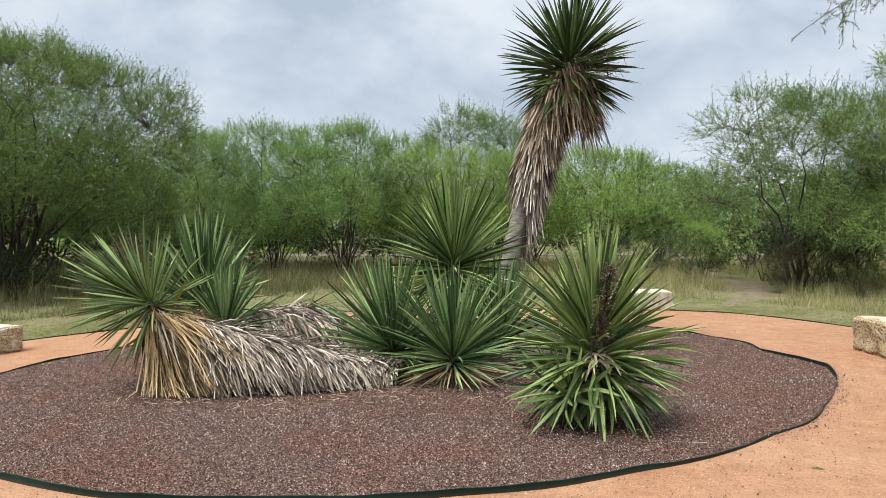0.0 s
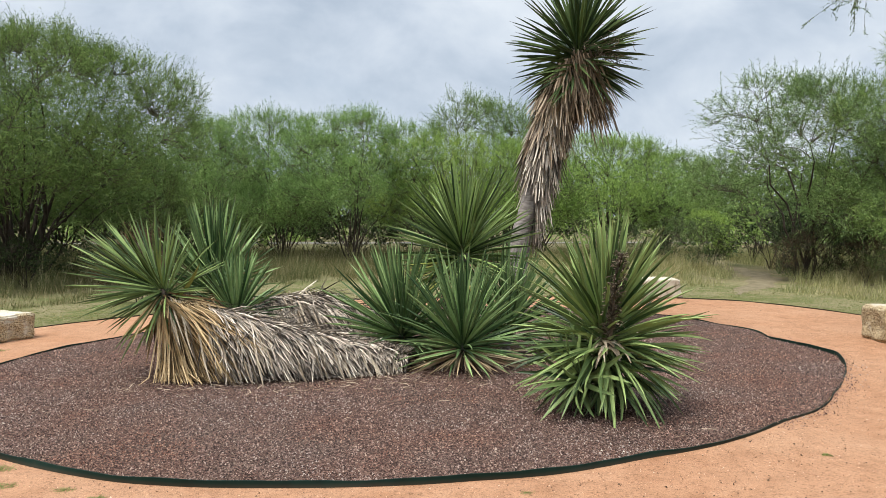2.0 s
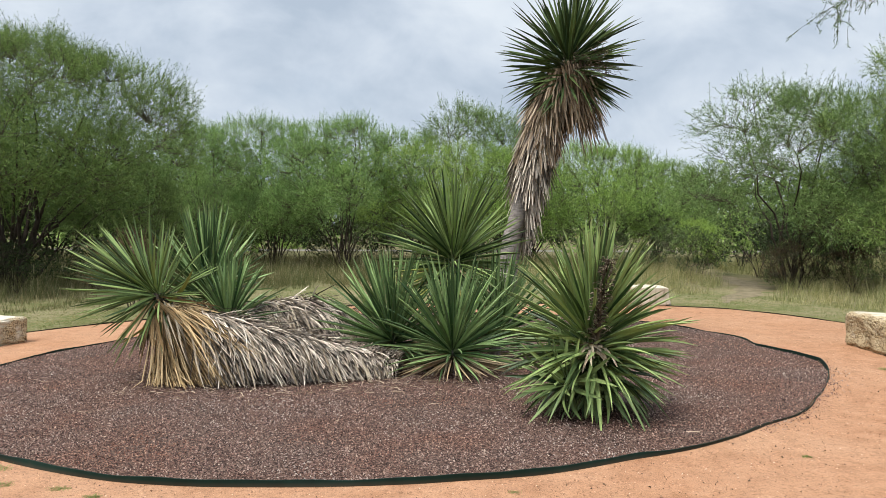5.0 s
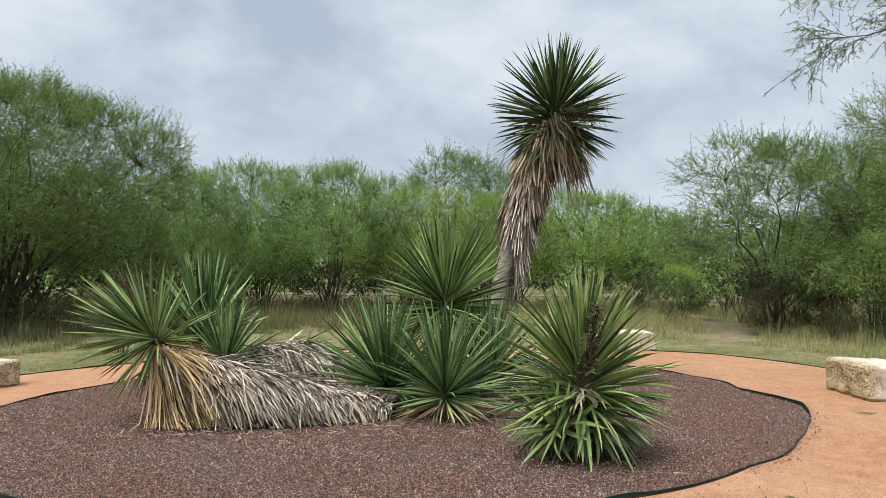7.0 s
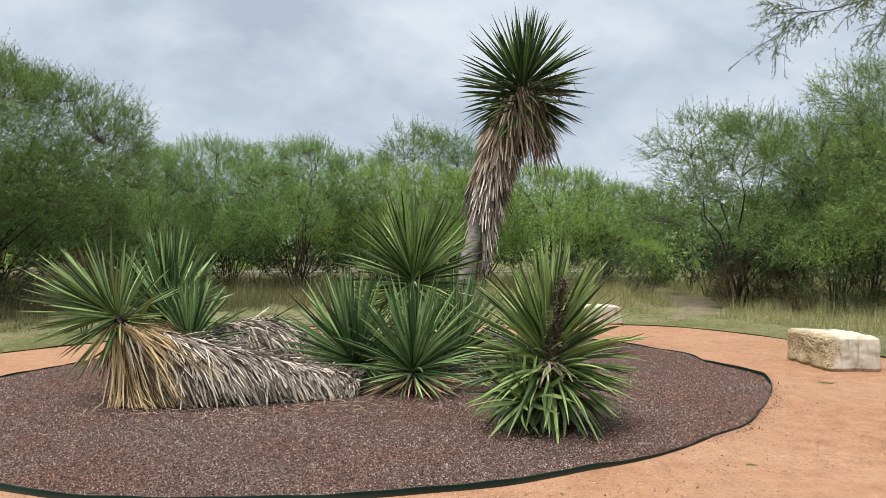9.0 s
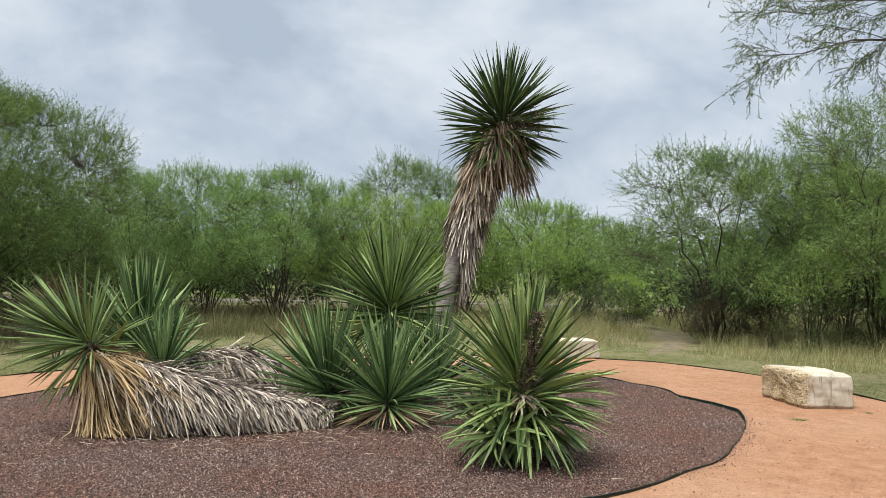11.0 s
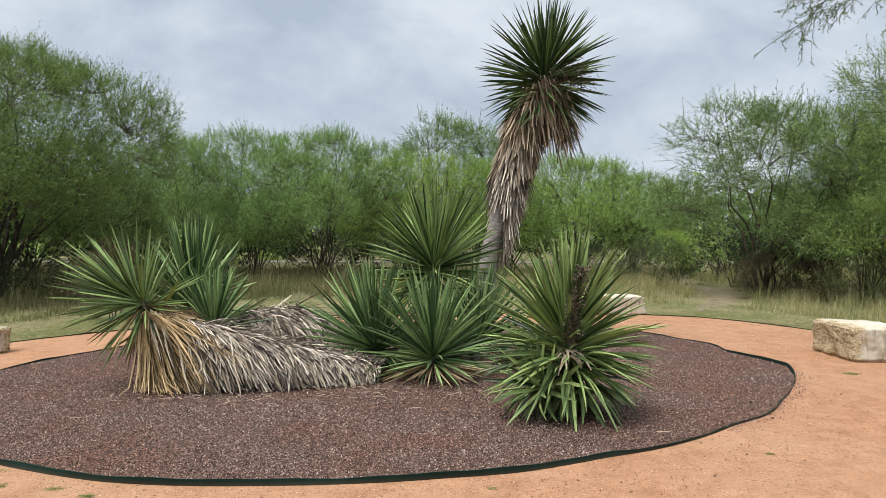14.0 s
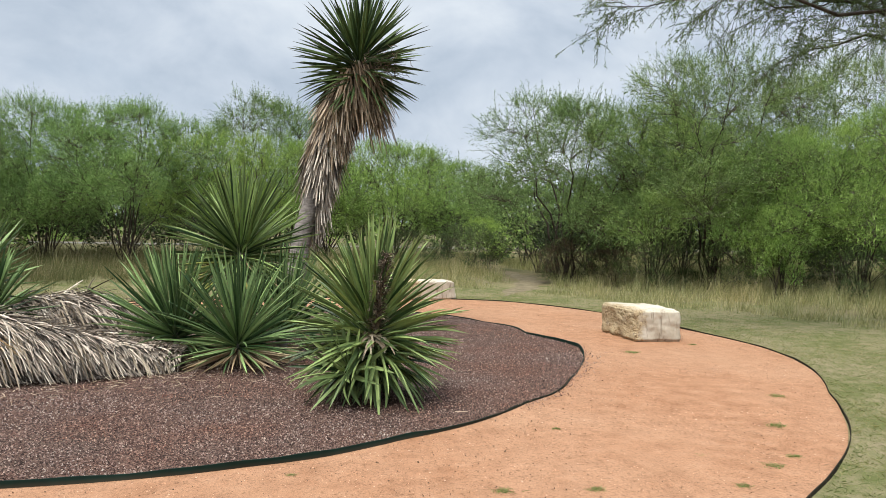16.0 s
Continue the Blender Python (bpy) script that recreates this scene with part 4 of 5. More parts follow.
def hanging(rng, start, d, length, width, sag, k=6, floor=None):
    """Dead leaves that start along d and are pulled down: polylines, widths."""
    m = len(start)
    s = np.linspace(0, 1, k)[None, :, None]
    L = length[:, None, None]
    pts = start[:, None] + L * (d[:, None] * s + np.array([0, 0, -1.0]) * sag[:, None, None] * s**2 + rng.normal(size=(m, 1, 3)) * 0.06 * s**2)
    if floor is not None:
        low = pts[..., 2] < floor
        pts[..., 2] = np.where(low, floor + rng.random((m, 1)) * 0.03, pts[..., 2])
    w = width[:, None] * np.interp(np.linspace(0, 1, k), (0, 0.3, 0.75, 1), (0.8, 1, 0.85, 0.4))[None]
    return pts, w


def thatch(parent, name, rng, start, d, length, width, sag, face, material, label, floor=None, curl=0.0):
    pts, w = hanging(rng, start, d, length, width, sag, 4, floor)
    face = unit(face + rng.normal(size=face.shape) * 0.35)
    v, f = strips(pts, w, face, 0.4)
    return part(name, mesh(name, v, f, material), parent, None, label, "stuff")


def front_yucca():
    base = Vector((1.19, 6.02, BED_TOP))
    root = thing("yucca_shrub", base, "broad-leaved green yucca with a dried flower stalk in the gravel bed", "yucca")
    trunk_part(root, [base + Vector((0, 0, -0.04)), base + Vector((-0.01, -0.01, 0.3)), base + Vector((-0.01, -0.02, 0.72))], [0.075, 0.07, 0.045], "short grey yucca trunk")
    c = base + Vector((-0.01, -0.03, 0.50))
    rosette(root, c + Vector((0, 0, 0.06)), (0.02, -0.06, 1), 300, 0.80, 0.034, -30, 87, 0.40, FRONT, 5, 26, 0.85, jitter=8)
    rosette(root, c + Vector((0.0, -0.05, -0.08)), (0.0, -0.15, 1), 130, 0.76, 0.035, -46, 12, 0.26, FRONT, 6, 46, 1.0, jitter=24)
    rosette(root, c + Vector((0.03, -0.10, -0.22)), (0.05, -0.35, 1), 40, 0.56, 0.040, -66, -10, 0.12, DARK, 8, 60, 1.0, jitter=26)
    rosette(root, c + Vector((-0.22, -0.16, -0.24)), (-0.75, -0.55, 0.40), 52, 0.46, 0.040, -22, 70, 0.08, FRONT, 7, 45, 1.0, name="pup_leaf")
    # dried stalk with its seed heads, broken off and leaning on the leaves
    rng = np.random.default_rng(9)
    foot, top = np.array([1.13, 5.72, 0.52]), np.array([1.21, 5.54, 1.28])
    s = np.linspace(0, 1, 9)
    line = foot + (top - foot) * s[:, None] + np.stack([0.02 * np.sin(s * 6), 0 * s, 0 * s], -1)
    stem = tubes(line[None], np.linspace(0.017, 0.006, 9)[None], 6)
    n = 420
    f = 0.12 + 0.88 * rng.random(n) ** 0.8
    at = foot + (top - foot) * f[:, None]
    d = unit(rng.normal(size=(n, 3)) * (1, 1, 0.5) + (0, 0, 0.55))
    L = rng.uniform(0.02, 0.10, n) * (1.15 - 0.6 * f)
    twigs = at[:, None] + d[:, None] * (L[:, None] * np.linspace(0, 1, 3)[None])[..., None]
    tw = tubes(twigs, np.full((n, 3), 0.0035), 3)
    pods = tubes(np.stack([twigs[:, -1], twigs[:, -1] + d * 0.008, twigs[:, -1] + d * 0.02 - (0, 0, 0.008), twigs[:, -1] + d * 0.028 - (0, 0, 0.012)], 1), np.tile([[0.0015, 0.0035, 0.003, 0.001]], (n, 1)), 4)
    v, fc = joined(stem, tw, pods)
    part("flower_stalk", mesh("flower_stalk", v, fc, DRY_STALK), root, None, "dried brown flower stalk with seed pods")
    m = 9
    start = foot + rng.normal(size=(m, 3)) * 0.03 + (0, -0.02, 0.08)
    a = np.linspace(0, 2 * np.pi, m)
    d = unit(np.stack([np.cos(a), -0.6 + 0 * a, 0.35 + 0.2 * np.sin(a * 3)], -1))
    pts, w = hanging(rng, start, d, rng.uniform(0.08, 0.19, m), np.full(m, 0.020), np.full(m, 1.0))
    v, fc = strips(pts, w, np.tile([[0, -1.0, 0.2]], (m, 1)), 0.4)
    pale = m_dead("bleached_dry_leaf", (0.45, 0.38, 0.27), (0.58, 0.50, 0.38), (0.70, 0.63, 0.50), False)
    part("dry_bract", mesh("dry_bract", v, fc, pale), root, None, "curled bleached dry bracts")


front_yucca()


def clump(name, label, centre, axis, n, length, width, leaves, seed, trunk_r=0.055, low=-18, high=86, span=0.16, power=0.9, dead=0, group="green yuccas in the bed", droop=14, stem_to=None):
    centre = Vector(centre)
    foot = Vector((stem_to or (centre.x, centre.y))).to_3d()
    foot.z = BED_TOP
    root = thing(name, foot, label, "yucca", group)
    trunk_part(root, [foot - Vector((0, 0, 0.05)), (foot + centre) / 2 + Vector((0.01, 0, 0)), centre], [trunk_r * 1.2, trunk_r, trunk_r * 0.8], seed=seed)
    rosette(root, centre, axis, n, length, width, low, high, span, leaves, seed, droop, power)
    if dead:
        rosette(root, centre - Vector(axis).normalized() * 0.08, axis, dead, length * 0.62, width * 0.8, -52, -8, 0.1, TAN, seed + 1, 20, 1.0, name="dead_leaf")
        rosette(root, Vector((centre.x, centre.y, BED_TOP + 0.16)), (0, 0, 1), dead, length * 0.80, width * 0.65, -14, -3, 0.04, TAN, seed + 2, 6, 1.0, name="dead_leaf", jitter=3)
    return root


clump("yucca_rosette", "low blue-green yucca rosette with dry leaves at its foot", (0.10, 7.50, 0.30), (0.02, -0.10, 1), 180, 0.89, 0.026, BLUE, 21, dead=80, low=-10)
clump("yucca_rosette", "blue-green yucca rosette leaning out beside another", (-0.52, 7.92, 0.34), (-0.12, -0.12, 1), 180, 0.93, 0.0265, BLUE, 23, dead=40, low=-8)
clump("yucca_rosette", "small green yucca rosette behind larger ones", (0.56, 8.15, 0.36), (0.16, 0, 1), 145, 0.90, 0.026, BLUE, 24, low=0)
tall_one = clump("stemmed_yucca", "green yucca rosette on a stem above the others", (0.12, 8.30, 1.16), (-0.02, -0.10, 1), 250, 0.90, 0.024, DARK, 26, low=-40, span=0.26, dead=30, trunk_r=0.075, stem_to=(0.2, 8.5))
rosette(tall_one, (0.10, 8.30, 1.02), (-0.1, -0.1, 1), 34, 0.82, 0.038, -24, 8, 0.06, YELLOW, 27, 15, name="yellow_leaf", keep=lambda d: d.x < 0.2)


def tall_yucca():
    base = Vector((0.86, 10.2, BED_TOP))
    root = thing("tall_yucca", base, "tall leaning yucca tree with a shaggy skirt of dead leaves", "yucca tree")
    line = [(0.84, 10.2, 0.0), (0.86, 10.2, 0.8), (0.93, 10.2, 1.35), (1.04, 10.2, 1.75), (1.15, 10.2, 2.2), (1.27, 10.2, 2.75), (1.45, 10.2, 3.3), (1.62, 10.2, 3.75)]
    trunk_part(root, line, [0.17, 0.14, 0.125, 0.115, 0.115, 0.11, 0.10, 0.07], "grey corky yucca trunk", rough=0.006, sides=16)
    L = np.array(line)
    rng = np.random.default_rng(31)

    def along(z):
        return np.stack([np.interp(z, L[:, 2], L[:, 0]), np.interp(z, L[:, 2], L[:, 1]), z], -1)

    def skirt(name, n, z0, z1, far, out, material, label, width, bare=False):
        z = rng.uniform(z0, z1, n)
        az = rng.uniform(0, 2 * np.pi, n)
        o = np.stack([np.cos(az), np.sin(az), 0 * az], -1)
        if bare:
            side = np.clip(-o[:, 0] * 1.1 - o[:, 1] * 0.25, -1, 1)
            ok = z > 2.0 + np.where(side > 0, 0.32, 0.55) * side + 0.04 * rng.normal(size=n)
            z, az, o = z[ok], az[ok], o[ok]
        m = len(z)
        rad = np.interp(z, (1.2, 2.0, 2.4, 3.3), (0.125, 0.14, 0.17, 0.16))
        start = along(z) + o * rad[:, None]
        sp = out * rng.uniform(0.35, 1.45, m)
        d = unit(o * sp[:, None] + np.array([-0.13, 0, -1.0]) + rng.normal(size=(m, 3)) * 0.08)
        return thatch(root, name, rng, start, d, far * rng.uniform(0.7, 1.2, m), width * rng.uniform(0.7, 1.2, m), np.full(m, 0.10), o, material, label)

    skirt("thatch", 2000, 1.40, 3.05, 0.38, 0.32, THATCH, "grey weathered skirt of dead leaves", 0.022, True)
    skirt("thatch", 1150, 2.7, 3.45, 0.42, 0.24, THATCH_BROWN, "brown skirt of dead leaves", 0.023)
    skirt("thatch", 560, 3.25, 3.62, 0.50, 0.42, THATCH_BROWN, "brown dead leaves under the crown", 0.024)
    # single dead leaves that stand out of the skirt
    for i in range(150):
        z = rng.uniform(2.2, 3.55)
        az = rng.uniform(0, 2 * np.pi)
        o = Vector((math.cos(az), math.sin(az), 0))
        at = Vector(along(np.array(z))) + o * 0.17
        d = o * rng.uniform(0.15, 0.5) * (0.5 + 0.5 * (z - 1.7) / 1.8) + Vector((-0.18, 0, -1))
        part("dead_leaf", (GREY if z < 2.9 else GOLD).pick(rng, 10), root, set_leaf(d, o, at, rng.uniform(0.38, 0.55), 0.022))
    # the heavy bundle that has slipped down under the crown, away from the lean
    n = 150
    az = rng.uniform(-0.6, 1.3, n)
    o = np.stack([np.cos(az), -np.abs(np.sin(az)) * 0.6, 0 * az], -1)
    start = np.array([1.56, 10.1, 3.62]) + o * 0.16 + rng.normal(size=(n, 3)) * 0.06
    d = unit(o * 0.35 * rng.uniform(0.3, 1.4, (n, 1)) + (0.06, 0, -1.0))
    thatch(root, "thatch", rng, start, d, rng.uniform(0.6, 1.0, n), np.full(n, 0.028), np.full(n, 0.06), o, THATCH_BROWN, "heavy bundle of hanging dead leaves")
    crown = Vector((1.65, 10.2, 3.67))
    rosette(root, crown, (0.14, -0.05, 1), 310, 0.96, 0.036, -36, 80, 0.40, DEEP, 33, 14, 1.1, jitter=14)
    rosette(root, crown + Vector((0.05, -0.05, -0.22)), (0.2, -0.1, 1), 110, 0.76, 0.038, -66, -16, 0.2, DEEP, 35, 8, 1.0, name="hanging_leaf", keep=lambda d: d.x > 0.3 or d.x < -0.45)
    # dry remains of a flower stalk in the crown
    n = 120
    at = np.array([1.94, 9.80, 3.62]) + rng.normal(size=(n, 3)) * (0.10, 0.05, 0.11)
    d = unit(rng.normal(size=(n, 3)))
    pts = at[:, None] + d[:, None] * np.linspace(0, 0.14, 4)[None, :, None] + rng.normal(size=(n, 4, 3)) * 0.012
    v, f = tubes(pts, np.full((n, 4), 0.004), 3)
    part("dry_tangle", mesh("dry_tangle", v, f, DRY_STALK), root, None, "dry tangled remains of flower stalks", "stuff")


tall_yucca()


def fallen_yucca(name, label, line, radius, seed, head_axis, n_thatch, width=0.0138, over=0.36, bare=1.75):
    """A yucca whose thatched trunk lies along the ground; line runs from its root to its head."""
    L, R = np.array(line, float), np.array(radius, float)
    rng = np.random.default_rng(seed)
    root = thing(name, (L[len(L) // 2][0], L[len(L) // 2][1], BED_TOP), label, "yucca")
    # core in dark mesquite bark: its colour gives the shade between dead leaves
    trunk_part(root, L, R * 0.55, material=BARK, label="lying yucca trunk, coloured dark for the shade inside the thatch", rough=0.008, seed=seed)
    span = np.arange(len(L))

    def shell(n, lo, hi, nm, lab, material, far, tilt):
        s = rng.uniform(lo, hi, n)
        c = np.stack([np.interp(s, span, L[:, k]) for k in range(3)], -1)
        r = np.interp(s, span, R)
        ahead = unit(np.stack([np.interp(s + 0.05, span, L[:, k]) - np.interp(s - 0.05, span, L[:, k]) for k in range(3)], -1) + 1e-6)
        sidew = unit(np.cross(ahead, (0, 0, 1.0)))
        th = rng.uniform(-1.75, 1.75, n)
        o = unit(sidew * np.sin(th)[:, None] + np.array([0, 0, 1.0]) * np.cos(th)[:, None])
        start = c + o * (r * 0.72)[:, None]
        tang = sidew * (np.cos(th) * np.sign(th))[:, None] - np.array([0, 0, 1.0]) * np.abs(np.sin(th))[:, None]
        d = unit(o * rng.uniform(0.0, 0.28, (n, 1)) + tang * rng.uniform(0.35, 0.9, (n, 1)) - ahead * tilt * rng.uniform(0.4, 1.5, (n, 1)) + rng.normal(size=(n, 3)) * 0.18)
        ln = far * rng.uniform(0.7, 1.25, n) * np.clip(r / R.max(), 0.3, 1)
        return thatch(root, nm, rng, start, d, ln, width * rng.uniform(0.6, 1.25, n), rng.uniform(0.1, 0.45, n), o, material, lab, BED_TOP + 0.012)

    top = len(L) - 1
    shell(n_thatch, 0.75, top - bare, "thatch", "grey weathered shag of dead leaves", THATCH, over, 0.72)
    return root, rng, L, R


def first_fallen():
    line = [(-0.42, 7.40, 0.10), (-0.78, 7.32, 0.20), (-1.25, 7.22, 0.27), (-1.75, 7.16, 0.33), (-2.2, 7.10, 0.44), (-2.55, 7.08, 0.66), (-2.70, 7.06, 0.86)]
    root, rng, L, R = fallen_yucca("fallen_yucca", "fallen yucca with thatched trunk along gravel and green head", line, [0.10, 0.17, 0.25, 0.31, 0.34, 0.22, 0.10], 41, (-1, 0, 1), 4300)
    # frayed grey fibres towards the root
    n = 1000
    s = rng.uniform(0.0, 1.5, n)
    c = np.stack([np.interp(s, range(7), L[:, k]) for k in range(3)], -1)
    th = rng.uniform(-1.6, 1.6, n)
    o = np.stack([0.2 * np.sin(th), np.sin(th), np.cos(th)], -1)
    start = c + o * 0.13
    thatch(root, "fibre", rng, start, unit(o + (0.35, 0, -0.2)), rng.uniform(0.05, 0.15, n), np.full(n, 0.010), np.full(n, 0.5), o, THATCH, "frayed grey fibres", BED_TOP + 0.01)
    # golden skirt under the head, spread like a fan down to the gravel
    head = np.array([-2.66, 7.05, 0.80])
    n = 1000
    fan = np.radians(rng.uniform(-94, -33, n))
    back = rng.uniform(-0.38, 0.30, n)
    start = head + np.stack([0.10 * rng.random(n), rng.uniform(-0.12, 0.08, n), -0.08 * rng.random(n)], -1)
    d = unit(np.stack([np.cos(fan), back, np.sin(fan)], -1))
    o = unit(np.stack([0.5 * np.cos(fan), np.where(back < 0.1, -0.9, 0.6), 0.4 + 0 * fan], -1))
    thatch(root, "thatch", rng, start, d, rng.uniform(0.62, 0.98, n), np.full(n, 0.0125), np.full(n, 0.12), o, THATCH_GOLD, "golden brown skirt of dead leaves", BED_TOP + 0.012)
    n = 220
    sx = rng.random(n)
    start = head + np.stack([0.05 + 0.30 * sx, rng.uniform(-0.20, 0.12, n), 0.0 - 0.06 * sx], -1)
    d = unit(np.stack([0.8 + 0.2 * rng.random(n), -0.45 * rng.random(n), -0.30 - 0.5 * rng.random(n)], -1))
    thatch(root, "thatch", rng, start, d, rng.uniform(0.40, 0.75, n), np.full(n, 0.0125), np.full(n, 0.22), np.tile([[0.2, -0.6, 0.7]], (n, 1)), THATCH_GOLD, "golden dead leaves lying over the trunk", BED_TOP + 0.012)
    for i in range(90):
        s = rng.uniform(0.6, 5.2)
        c = Vector([np.interp(s, range(7), L[:, k]) for k in range(3)])
        r = np.interp(s, range(7), R)
        th = rng.uniform(-1.9, 0.9)
        o = Vector((0.1, math.sin(th), math.cos(th)))
        d = o * 0.35 + Vector((0.45, math.sin(th) * 0.6, -0.9))
        at = c + o * (r * 0.95)
        far = min(rng.uniform(0.3, 0.55), max(0.15, (at.z - BED_TOP) / 0.75))
        part("dead_leaf", GREY.pick(rng, 25), root, set_leaf(d, o, at, far, 0.017))
    rosette(root, (-2.70, 7.06, 0.88), (-0.95, -0.2, 0.70), 160, 0.74, 0.021, -24, 84, 0.22, DARK, 43, 8, 0.95, jitter=9)
    rosette(root, (-2.66, 7.04, 0.80), (-0.40, -0.2, 0.9), 40, 0.58, 0.036, -62, -28, 0.1, GOLD, 45, 12, 1.0, name="dead_leaf")
    rosette(root, (-2.55, 7.0, 0.76), (0.5, -0.5, -0.4), 3, 0.6, 0.04, 0, 40, 0.05, YELLOW, 46, 12, 1.0, name="yellow_leaf")


first_fallen()


def second_fallen():
    line = [(-0.55, 8.45, 0.14), (-0.95, 8.40, 0.34), (-1.40, 8.32, 0.47), (-1.85, 8.22, 0.46), (-2.15, 8.10, 0.50), (-2.38, 8.0, 0.68)]
    root, rng, L, R = fallen_yucca("fallen_yucca", "thatched fallen yucca trunk with upright green shoots", line, [0.15, 0.26, 0.33, 0.32, 0.23, 0.10], 54, (-1, 0, 1), 2000, over=0.32, bare=1.0)
    for i in range(70):
        s = rng.uniform(0.6, 3.8)
        c = Vector([np.interp(s, range(6), L[:, k]) for k in range(3)])
        r = np.interp(s, range(6), R)
        th = rng.uniform(-1.7, 0.9)
        o = Vector((0.1, math.sin(th), math.cos(th)))
        part("dead_leaf", GREY.pick(rng, 25), root, set_leaf(o * 0.35 + Vector((0.4, math.sin(th) * 0.6, -0.8)), o, c + o * (r * 0.95), rng.uniform(0.25, 0.4), 0.017))
    rosette(root, (-2.46, 7.95, 0.82), (0.05, -0.05, 1), 125, 0.86, 0.031, 0, 88, 0.16, BLUE, 53, 8, 0.65)
    rosette(root, (-2.16, 7.62, 0.58), (0.10, -0.1, 1), 76, 0.68, 0.031, 2, 87, 0.10, BLUE, 55, 14, 0.8)
    rosette(root, (-2.40, 7.95, 0.72), (0.05, -0.05, 1), 40, 0.45, 0.036, -60, -10, 0.1, GOLD, 57, 12, 1.0, name="dead_leaf")


second_fallen()


# ---- limestone seats ----
def stone_block(label, corner_x, corner_y, wide, deep, high, turn, seed):
    """A quarried block: sawn on top and in front, broken and full of holes on its -x side, uneven and chipped at the edges."""
    bm = bmesh.new()
    bmesh.ops.create_cube(bm, size=1.0)
    bmesh.ops.subdivide_edges(bm, edges=bm.edges[:], cuts=40, use_grid_fill=True)
    for v in bm.verts:
        n = Vector((v.co.x, v.co.y, v.co.z))
        p = Vector((v.co.x * wide, v.co.y * deep, v.co.z * high))
        edge = sum(max(0.0, abs(c) - 0.44) for c in n) - max(0.0, max(abs(c) for c in n) - 0.44)
        q = p + Vector((seed * 3.1, 0, 0))
        d = 0.022 * noise.noise(q * 2.6) + 0.012 * noise.noise(q * 6) + 0.005 * noise.noise(q * 16)
        if n.x < -0.49:
            hole = noise.voronoi(q * 24)[0][0]
            d += 0.026 * noise.noise(q * 5) - 0.10 * max(0.0, 0.42 - hole) * (0.6 + 0.8 * noise.noise(q * 3.3)) - 0.004
        elif n.z > 0.49:
            d -= 0.030 * max(0.0, noise.noise(q * 7) - 0.15) + 0.02 * max(0.0, 0.10 - abs(noise.noise(q * 3.7)))
        d -= edge * (0.34 + 0.5 * max(0.0, noise.noise(q * 6.5)))
        v.co = p + p.normalized() * d + n.normalized() * d * 0.3
        v.co.x -= 0.035 * wide * (n.z + 0.5) * (0.5 + n.x) * (1.0 + noise.noise(q * 1.7))
        if n.z < -0.49:
            v.co.z = -high / 2 - 0.03
    bm.normal_update()
    for f in bm.faces:
        f.smooth = True
    me = bpy.data.meshes.new("limestone_block")
    bm.to_mesh(me)
    bm.free()
    me.materials.append(LIME)
    ob = tagged(new("limestone_block", me), label, "stone seat", "limestone seats round the path")
    ob.matrix_basis = pose(corner_x, corner_y, high / 2 + 0.012, 0, 0, turn)


stone_block("pale quarried limestone block with a pitted yellow side", 5.59, 9.33, 0.72, 1.04, 0.425, -1, 3)
stone_block("pale limestone block on the far edge of the path", 3.86, 14.72, 1.0, 0.62, 0.37, 4, 5)
stone_block("grey-white limestone block on the path's edge", -5.76, 9.42, 0.62, 0.92, 0.325, 156, 8)


# ---- grass ----
def blades(name, label, xy, height, width, material, seed, lean=0.35, k=4, kind="stuff", z=0.0):
    rng = np.random.default_rng(seed)
    n = len(xy)
    s = np.linspace(0, 1, k)[None, :, None]
    d = np.concatenate([rng.normal(size=(n, 2)) * lean, np.ones((n, 1))], 1)
    bend = np.concatenate([rng.normal(size=(n, 2)) * lean, -0.15 * np.ones((n, 1))], 1)
    start = np.concatenate([xy, np.full((n, 1), z)], 1)
    pts = start[:, None] + height[:, None, None] * (d[:, None] * s + bend[:, None] * s**2)
    w = width * rng.uniform(0.7, 1.3, (n, 1)) * np.linspace(1, 0.12, k)[None]
    a = rng.uniform(0, 2 * np.pi, n)
    v, f = strips(pts, w, np.stack([np.cos(a), np.sin(a), 0 * a], -1))
    ob = new(name, mesh(name, v, f, material))
    return tagged(ob, label, "grass", kind=kind)


def polar_of(xy):
    d = xy - (CX, CY)
    return np.hypot(d[:, 0], d[:, 1]), np.arctan2(d[:, 1], d[:, 0])


